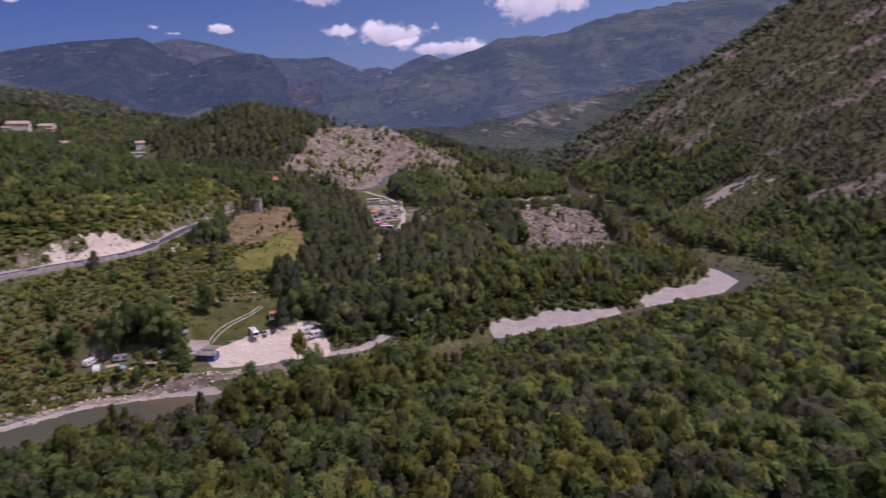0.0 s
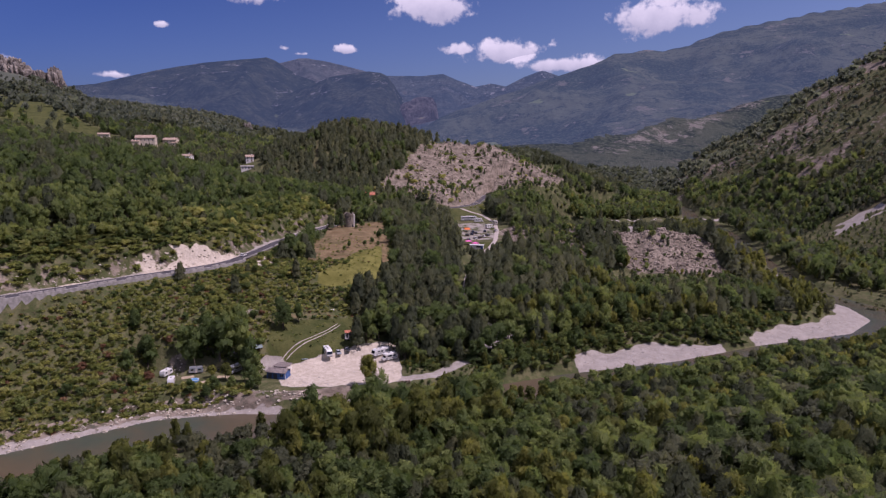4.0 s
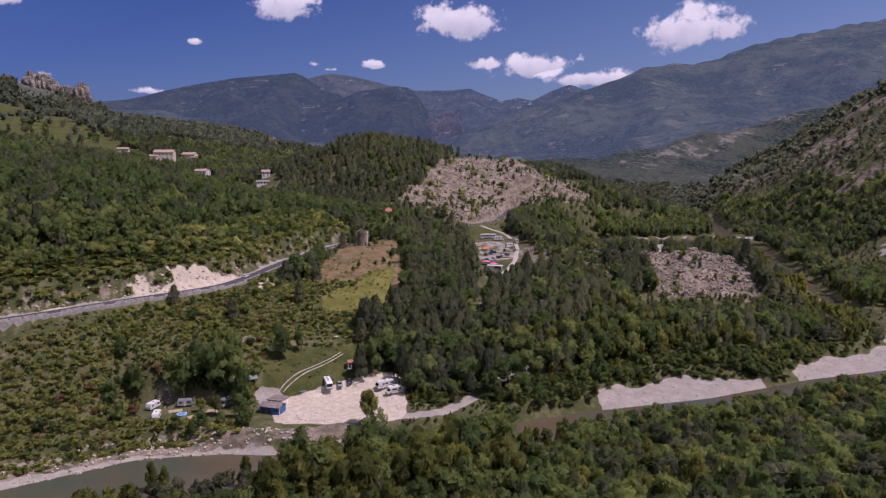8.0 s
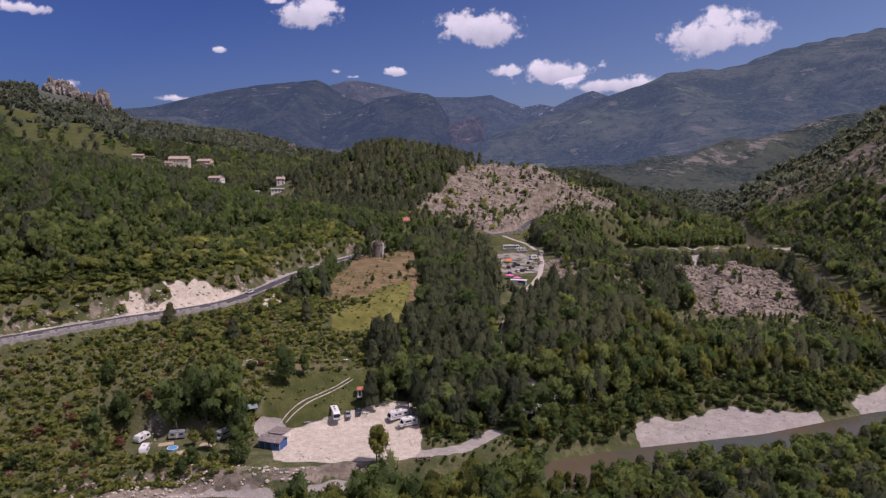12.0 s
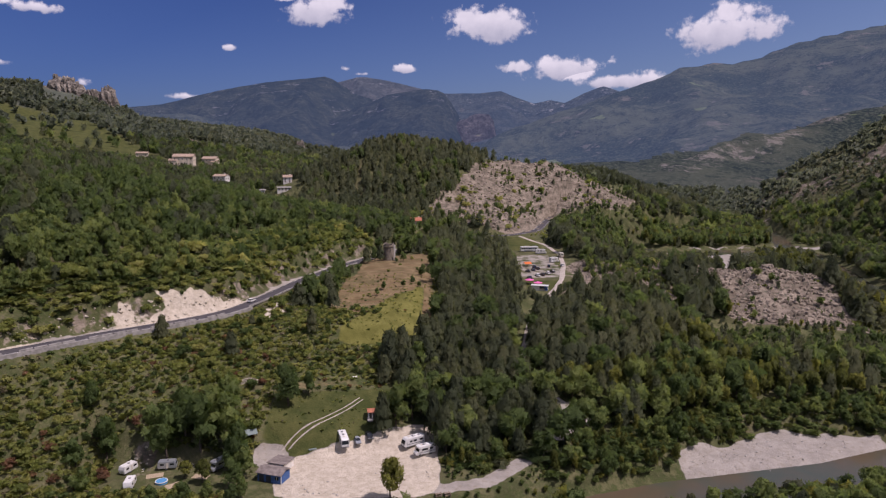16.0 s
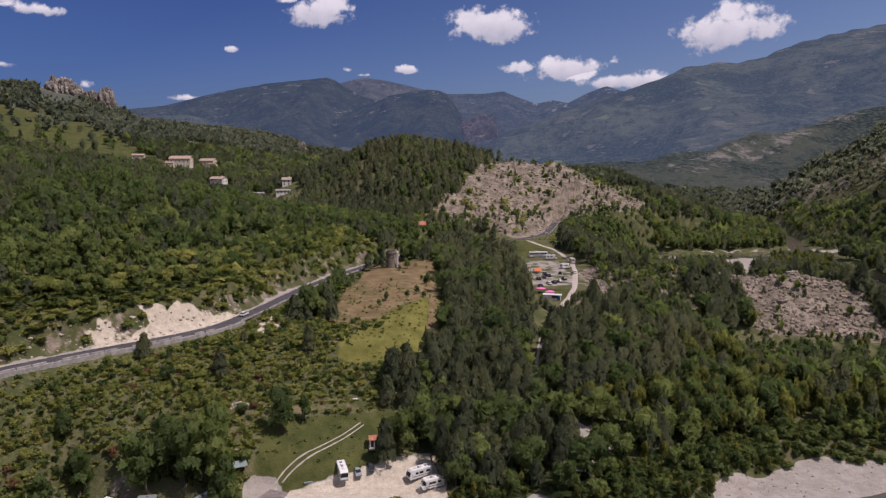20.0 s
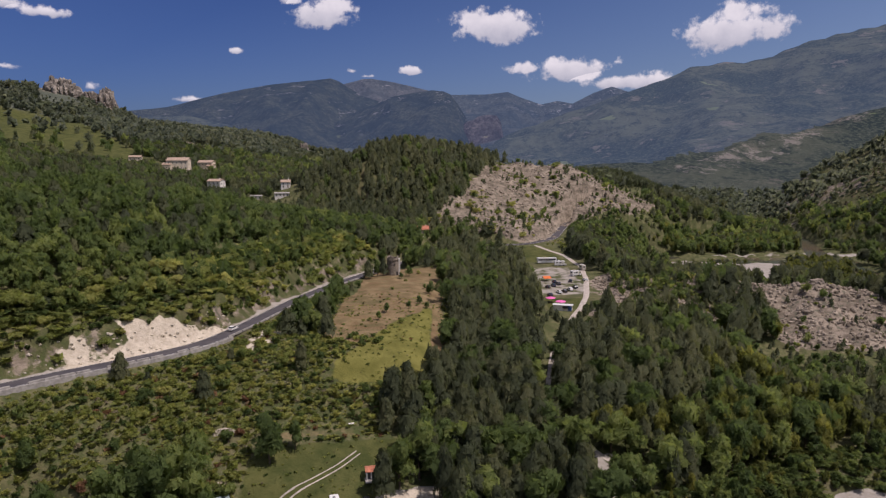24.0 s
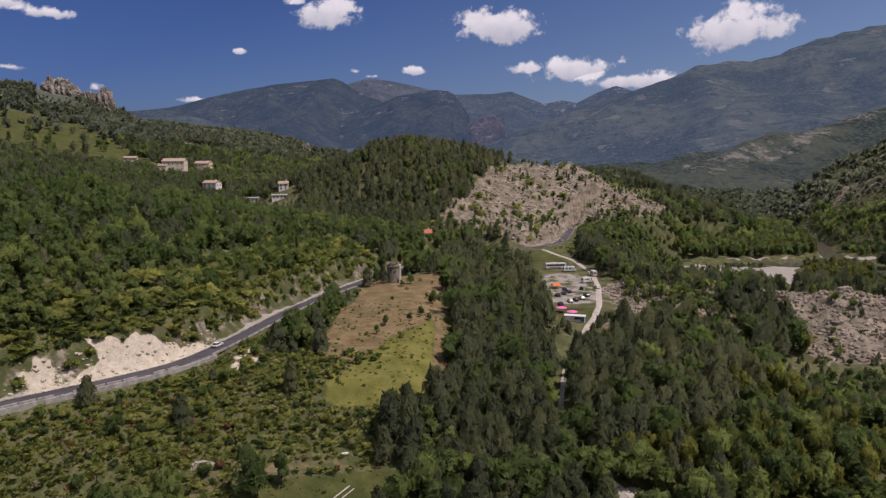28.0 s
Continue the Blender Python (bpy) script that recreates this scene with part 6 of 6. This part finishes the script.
def tarp(m, w, d, mat, label):
    root = new("tarpaulin_shelter")
    bm = bmesh.new()
    prism(bm, [(-d / 2, 1.5), (0, 2.5), (d / 2, 1.4), (d / 2, 1.46), (0, 2.57), (-d / 2, 1.56)], -w / 2, w / 2)
    part("canopy", bm, mat, root)
    for x in (-w / 2 + 0.1, w / 2 - 0.1):
        for y, h in ((-d / 2 + 0.05, 1.5), (d / 2 - 0.05, 1.42), (0, 2.5)):
            part("pole", drum(0.03, h, 6, x, y, h / 2, "Z"), STEEL, root)
    tagged(root, label, "tent")
    root.matrix_world = m


def parasol(m, mat, label, r=2.0):
    root = new("parasol")
    bm = bmesh.new()
    bmesh.ops.create_cone(bm, cap_ends=False, segments=8, radius1=r, radius2=0.06, depth=0.7)
    bmesh.ops.translate(bm, verts=bm.verts, vec=(0, 0, 2.45))
    bmesh.ops.solidify(bm, geom=bm.faces[:], thickness=0.03)
    part("canopy", bm, mat, root)
    part("pole", drum(0.035, 2.7, 8, 0, 0, 1.35, "Z"), WOODRAIL, root)
    part("base", drum(0.3, 0.1, 12, 0, 0, 0.05, "Z"), CONCRETE, root)
    tagged(root, label, "parasol", "parasols at the car park")
    root.matrix_world = m


def crag(name, m, size, seed, label, mat=None):
    """A weathered limestone crag: a lumpy block split by upright clefts."""
    bm = bmesh.new()
    bmesh.ops.create_icosphere(bm, subdivisions=5, radius=1.0)
    sx, sy, sz = size
    for v in bm.verts:
        p = v.co.copy()
        flat = Vector((p.x, p.y, p.z * 0.35))
        cleft = abs(noise.noise(flat * 3.4 + Vector((seed, 0, 0))))
        d = 1 + 0.30 * noise.noise(p * 1.7 + Vector((0, seed, 0))) - 0.32 * max(0, 0.22 - cleft) / 0.22 + 0.14 * noise.noise(p * 6 + Vector((seed, seed, 0))) + 0.06 * noise.noise(p * 14)
        q = p * d
        q.z = max(q.z, -0.6)
        v.co = Vector((q.x * sx, q.y * sy, (abs(q.z) ** 0.8 * (1 if q.z > 0 else -1)) * sz))
    ob = part(name, bm, mat or CRAG)
    tagged(ob, label, "rock")
    ob.matrix_world = m


def boulder_field(name, label, x, y, size, mat, sink=0.3, tall=0.8):
    """Many broken stones joined into one mesh."""
    forms = []
    for k in range(6):
        bm = bmesh.new()
        bmesh.ops.create_icosphere(bm, subdivisions=1, radius=1.0)
        for v in bm.verts:
            v.co *= 0.8 + 0.5 * noise.noise(v.co * 1.6 + Vector((k * 7.0, 0, 0)))
        bm.verts.ensure_lookup_table()
        forms.append((np.array([tuple(v.co) for v in bm.verts]), np.array([[v.index for v in f.verts] for f in bm.faces])))
        bm.free()
    z = terrain(x, y)
    vs, fs, base = [], [], 0
    for k, (v, f) in enumerate(forms):
        i = np.arange(k, len(x), 6)
        w = dice.uniform(0, 6.28, len(i))[:, None]
        s = size[i, None]
        px = (v[None, :, 0] * np.cos(w) - v[None, :, 1] * np.sin(w)) * s * 1.25 + x[i, None]
        py = (v[None, :, 0] * np.sin(w) + v[None, :, 1] * np.cos(w)) * s + y[i, None]
        pz = v[None, :, 2] * s * tall + z[i, None] + s * (0.4 - sink)
        vs.append(np.stack([px, py, pz], -1).reshape(-1, 3))
        fs.append((f[None] + (base + np.arange(len(i)) * len(v))[:, None, None]).reshape(-1, 3))
        base += len(i) * len(v)
    ob = new(name, sheet(name, np.concatenate(vs), np.concatenate(fs), mat, False))
    tagged(ob, label, "rocks", kind="stuff")


def scatter(n, x0, x1, y0, y1, mask, least):
    x, y = dice.uniform(x0, x1, n), dice.uniform(y0, y1, n)
    ok = masks(x, y, np.zeros(n))[mask] > least
    return x[ok], y[ok]


# the river camp
motorhome(spot(-20.5, 269, 180 + 17), 7.6, WHITE, False, "large white motorhome with a dark windscreen on gravel")
car(spot(-16.3, 269.6, 197), SILVER, "silver car parked beside a motorhome at the camp")
car(spot(-12.9, 271.2, 200), BLACK, "black car parked in tree shade at the camp")
motorhome(spot(0.6, 269.3, 123), 7.2, WHITE, False, "white motorhome parked under the pines")
motorhome(spot(4.2, 264.2, 118), 6.4, WHITE, True, "white motorhome with a sleeping bay over its cab")
toilet_hut(spot(-12.2, 279.0, 12))
blue_shed(spot(-37.3, 250.8, -18))
tarp(spot(-48.4, 265.5, 30), 5.0, 4.0, GREYTARP, "grey-green tarpaulin shelter under the trees")
caravan(spot(-69, 256.5, -80), SILVER, "grey caravan standing under the trees")
caravan(spot(-79.5, 255, -20), WHITE, "small white caravan at the edge of the scrub")
caravan(spot(-75, 246, 10), WHITE, "white caravan with a square window on grass")
car(spot(-60, 257, 60), BLACK, "dark car in the shade of the camp trees")
motorhome(spot(-54.5, 256.5, 150), 5.6, SILVER, True, "grey camper van under the camp trees")
pool = new("paddling_pool")
part("wall", drum(1.6, 0.6, 24, 0, 0, 0.3, "Z"), POOLBLUE, pool)
part("rim", drum(1.68, 0.12, 24, 0, 0, 0.6, "Z"), WHITE, pool)
part("water", drum(1.45, 0.04, 24, 0, 0, 0.665, "Z"), POOLBLUE, pool)
tagged(pool, "round blue paddling pool on the camp ground", "pool")
pool.matrix_world = spot(-67.5, 248.5)
for x, y, a in ((-71, 252.5, 20), (-58, 252, -10), (-63.5, 247, 40)):
    mat_ = part("awning_mat", solid((0, 0, 0.06, 4.5, 2.6, 0.08, 0.02)), BEIGE)
    tagged(mat_, "beige ground mat in front of a caravan", "mat", "awning mats")
    mat_.matrix_world = spot(x, y, a)
table = new("picnic_table")
part("tabletop", solid((0, 0, 0.75, 1.8, 0.75, 0.06, 0.01)), WOODRAIL, table)
for s in (-1, 1):
    part("bench", solid((0, s * 0.75, 0.44, 1.8, 0.28, 0.05, 0.01)), WOODRAIL, table)
    part("leg", solid((s * 0.65, 0, 0.37, 0.09, 1.5, 0.74)), WOODRAIL, table)
tagged(table, "weathered wooden picnic table by the track", "table", "picnic tables")
table.matrix_world = spot(8.5, 241.5, 10)
copy_thing(table, spot(10.8, 242, 20))
stone = part("white_slab", solid((0, 0, 0.25, 1.9, 0.8, 0.5, 0.12)), RENDER_WHITE)
tagged(stone, "white slab lying at the top of the lane", "stone")
stone.matrix_world = spot(-20.5, 298.5, 25)
gutter = part("water_trough", solid((0, 0, 0.2, 2.4, 0.5, 0.4, 0.05)), GREYTARP)
tagged(gutter, "grey trough lying in the camp grass", "trough")
gutter.matrix_world = spot(-29.5, 266.8, 20)

# the tower, the car park and its vehicles
tower(spot(-20.5, 450.0))
coach(spot(66, 506, -82))
motorhome(spot(72.5, 498, -85), 6.8, WHITE, True, "white motorhome with a sleeping bay over its cab")
motorhome(spot(76, 469, -60), 6.0, WHITE, True, "white camper van with a rounded sleeping bay")
motorhome(spot(83, 486, 5), 6.2, CREAM, False, "cream minibus coming down the lane")
car(spot(78.5, 456, 10), WHITE, "white car on the lane by the car park")
for x, y, a, paint, word in ((57, 441, 8, BLACK, "black"), (60.3, 444, 6, DARKBLUE, "dark blue"), (63.3, 447.5, 10, BLACK, "black"), (62, 452, 5, DARKBLUE, "dark blue"),
                             (70.5, 453.5, -10, BLACK, "black"), (61, 431, 12, WHITE, "white"), (64, 433, 10, BLACK, "black"), (67.2, 436, 12, WHITE, "white"),
                             (70.4, 440.5, 15, BLACK, "black"), (56, 426, 8, DARKBLUE, "dark blue")):
    car(spot(x, y, a), paint, word + " car in a row on the gravel car park")
parasol(spot(54.5, 414.5), PINK, "pink parasol on the grass of the car park", 2.4)
parasol(spot(58, 408.5), PINK, "pink parasol on the grass of the car park", 2.4)
tarp(spot(58.5, 456, 15), 4.0, 3.6, ORANGE, "orange awning at the edge of the pines")
kiosk = new("kiosk")
part("wall", solid((0, 0, 1.2, 8.0, 2.6, 2.4, 0.03)), RENDER_WHITE, kiosk)
part("roof", solid((0, 0, 2.47, 8.8, 3.4, 0.16, 0.03)), WHITE, kiosk)
part("counter", solid((1.5, -1.45, 1.05, 3.4, 0.4, 0.1)), WOODRAIL, kiosk)
part("hatch", solid((1.5, -1.31, 1.65, 3.2, 0.06, 1.0)), SHUTTER, kiosk)
part("blue_panel", solid((3.1, -1.33, 1.1, 1.6, 0.05, 1.8)), BLUEPAINT, kiosk)
tagged(kiosk, "low white kiosk with a flat roof at the car park", "kiosk")
kiosk.matrix_world = spot(58, 402, -14)
car(spot(-66.2, 336.5, -14, 0.2), WHITE, "white car driving along the mountain road")

# houses of the hamlet
house(spot(-256, 776, 6), 20, 13, 9.5, 2.6, RENDER_PINK, TERRACOTTA, "large ochre farmhouse with a tiled roof and wing", 2, 5, True, (-9.5, 8, 9, 5.5, 1.8))
house(spot(-236, 797, -6), 15, 10, 6.5, 2.1, RENDER_PINK, TERRACOTTA, "ochre house with a brown tiled roof among trees", 2, 4, True, (5.5, 6, 7, 3.4, 1.4))
house(spot(-190, 688, -12), 12, 9, 5.8, 1.7, RENDER_WHITE, TERRACOTTA, "white house with a shallow tiled roof in the woods", 2, 3)
house(spot(-122, 652, 10), 7, 6, 4.6, 1.6, RENDER_WHITE, TERRACOTTA, "small white house with a grey-brown roof", 2, 2)
house(spot(-122, 638, 16), 11, 4.5, 2.4, 0.6, RENDER_WHITE, CONCRETE, "long low white outbuilding in the trees", 1, 4, False)
house(spot(-143, 641, 8), 9, 4.0, 2.3, 0.5, RENDER_WHITE, CONCRETE, "low white garage at the edge of the woods", 1, 3, False)
house(spot(-207, 798, -4), 6, 5, 3.8, 1.2, RENDER_PINK, TERRACOTTA, "small ochre house among garden trees", 1, 2, False)
house(spot(-312, 806, 8), 12, 6, 3.6, 1.4, RENDER_PINK, TERRACOTTA, "long ochre barn at the foot of a meadow", 1, 3, False)
house(spot(-8.5, 541, 4), 7, 6, 5.0, 1.8, RENDER_PINK, REDTILE, "house with a red tiled roof among pines", 2, 2)
for x, y, w in ((-262, 1500, 22), (-236, 1506, 16), (-246, 1530, 14)):
    house(spot(x, y, 5), w, 11, 8, 2.2, RENDER_PINK, TERRACOTTA, "village house with a tiled roof far down the valley", 3, 5, False)

# crags over the hamlet and stones
crag("crag", pose(-606, 1208, 186, 0, 0, 20), (25, 16, 34), 3.0, "grey limestone crag with upright clefts on the hill")
crag("crag", pose(-624, 1214, 190, 0, 0, -25), (18, 14, 32), 9.0, "grey limestone crag stepping down the hill")
crag("crag", pose(-582, 1294, 170, 0, 0, 10), (19, 15, 42), 15.0, "upright limestone crag with a sheer face")
crag("crag", pose(-604, 1286, 174, 0, 0, 40), (20, 15, 34), 21.0, "broken limestone crag with shrubs round it")
crag("crag", pose(-303, 1582, 92, 0, 0, 15), (12, 11, 32), 27.0, "thin limestone fin at the end of a wooded spur")
crag("rock_ledge", pose(-53.5, 286.0, level(-53.5, 286.0) - 0.2, 0, 0, 15), (3.0, 1.1, 2.1), 33.0, "low pale limestone ledge standing out of the scrub", EARTH)
x, y = scatter(6500, -20, 240, 370, 815, "rock", 0.5)
boulder_field("rock_outcrops", "broken limestone outcrops on the bare slopes", x, y, dice.uniform(0.4, 1.8, len(x)) ** 1.3, ROCK, 0.5)
x, y = scatter(2600, 75, 232, 376, 470, "rock", 0.6)
boulder_field("rock_pinnacles", "upright weathered limestone teeth on the knoll", x, y, dice.uniform(0.4, 1.1, len(x)), ROCK, 0.3, 1.6)
x, y = scatter(6000, -140, -20, 190, 345, "rock", 0.38)
boulder_field("slope_stones", "pale stones scattered over the dry slope", x, y, dice.uniform(0.2, 0.75, len(x)), EARTH)
x, y = scatter(5000, -130, 240, 195, 320, "pale", 0.6)
ok = (along(RIVER, x, y)[0] < 30) & (along(TRACK, x, y)[0] > 4)
boulder_field("river_stones", "rounded pale stones on the river bank", x[ok], y[ok], dice.uniform(0.12, 0.5, int(ok.sum())) ** 1.2, PEBBLE)

# single large trees round the camp
for kind, spots in (("broadleaf", ((-66, 263, 9.5, 10), (-59, 264, 10, 11), (-52, 261, 9, 9), (-46, 252, 7.5, 8), (-47, 246, 7, 7), (-74, 261, 8, 8), (-87, 258, 8, 8), (-92, 262, 7, 7), (-39.5, 279.5, 8.5, 7.5), (-34, 285.5, 7, 6),
                                   (-40, 281, 6.5, 6), (-5, 276, 9, 8), (0, 280, 10, 9), (-52, 240, 4, 5), (-58, 239, 4.5, 5.5), (-66, 238, 4, 5), (-43, 240, 5, 5.5), (-70, 259, 9, 9), (-61, 261, 11, 12), (-55, 267, 10, 11), (-49, 256, 8.5, 8), (-91, 249, 7, 7), (-45, 237, 4.5, 5), (-60, 236, 4, 5), (-12, 445, 4.5, 5), (-21.4, 331, 2.6, 3), (-18.7, 360, 3, 3.4), (-16.5, 370, 3.2, 3.6), (-0.5, 408, 5, 5), (-8.4, 378, 2.6, 3), (-4.4, 387, 3, 3.4), (-15.5, 438, 2.4, 3), (10.7, 427, 7, 6), (3, 438, 6, 6), (-28, 446, 7, 6), (14, 262, 5, 5))),
                    ("poplar", ((-4.0, 239, 10.5, 8.5), (-56, 248, 6, 6), (-62, 206, 9, 4), (-58, 205, 8, 4), (-36, 207, 8.5, 4), (-22, 209, 9, 4), (-62, 251, 4.5, 5))),
                    ("pine", ((-83, 291, 7, 4.5), (-62, 296, 7.5, 5), (-38, 314, 8, 4), (-32, 442, 8, 5), (-25, 446, 7.5, 4.5), (-9, 273, 11, 6), (7, 272, 12, 6), (11, 268, 12, 6))),
                    ("russet", ((-84, 250, 3.5, 6), (-81, 263, 3, 4), (-103, 240, 3, 4), (-96, 247, 2.6, 3.5)))):
    model = None
    for x, y, h, w in spots:
        m = spot(x, y, dice.uniform(0, 360))
        if model is None:
            model = make_tree(kind, 420)
            model.matrix_world = m
            ob = model
        else:
            ob = copy_thing(model, m)
        grown = 1.35 if kind == "broadleaf" and h > 7.8 else 1.0
        ob.scale = (w * 1.1 * grown, w * 1.1 * grown, h * 1.12 * grown)
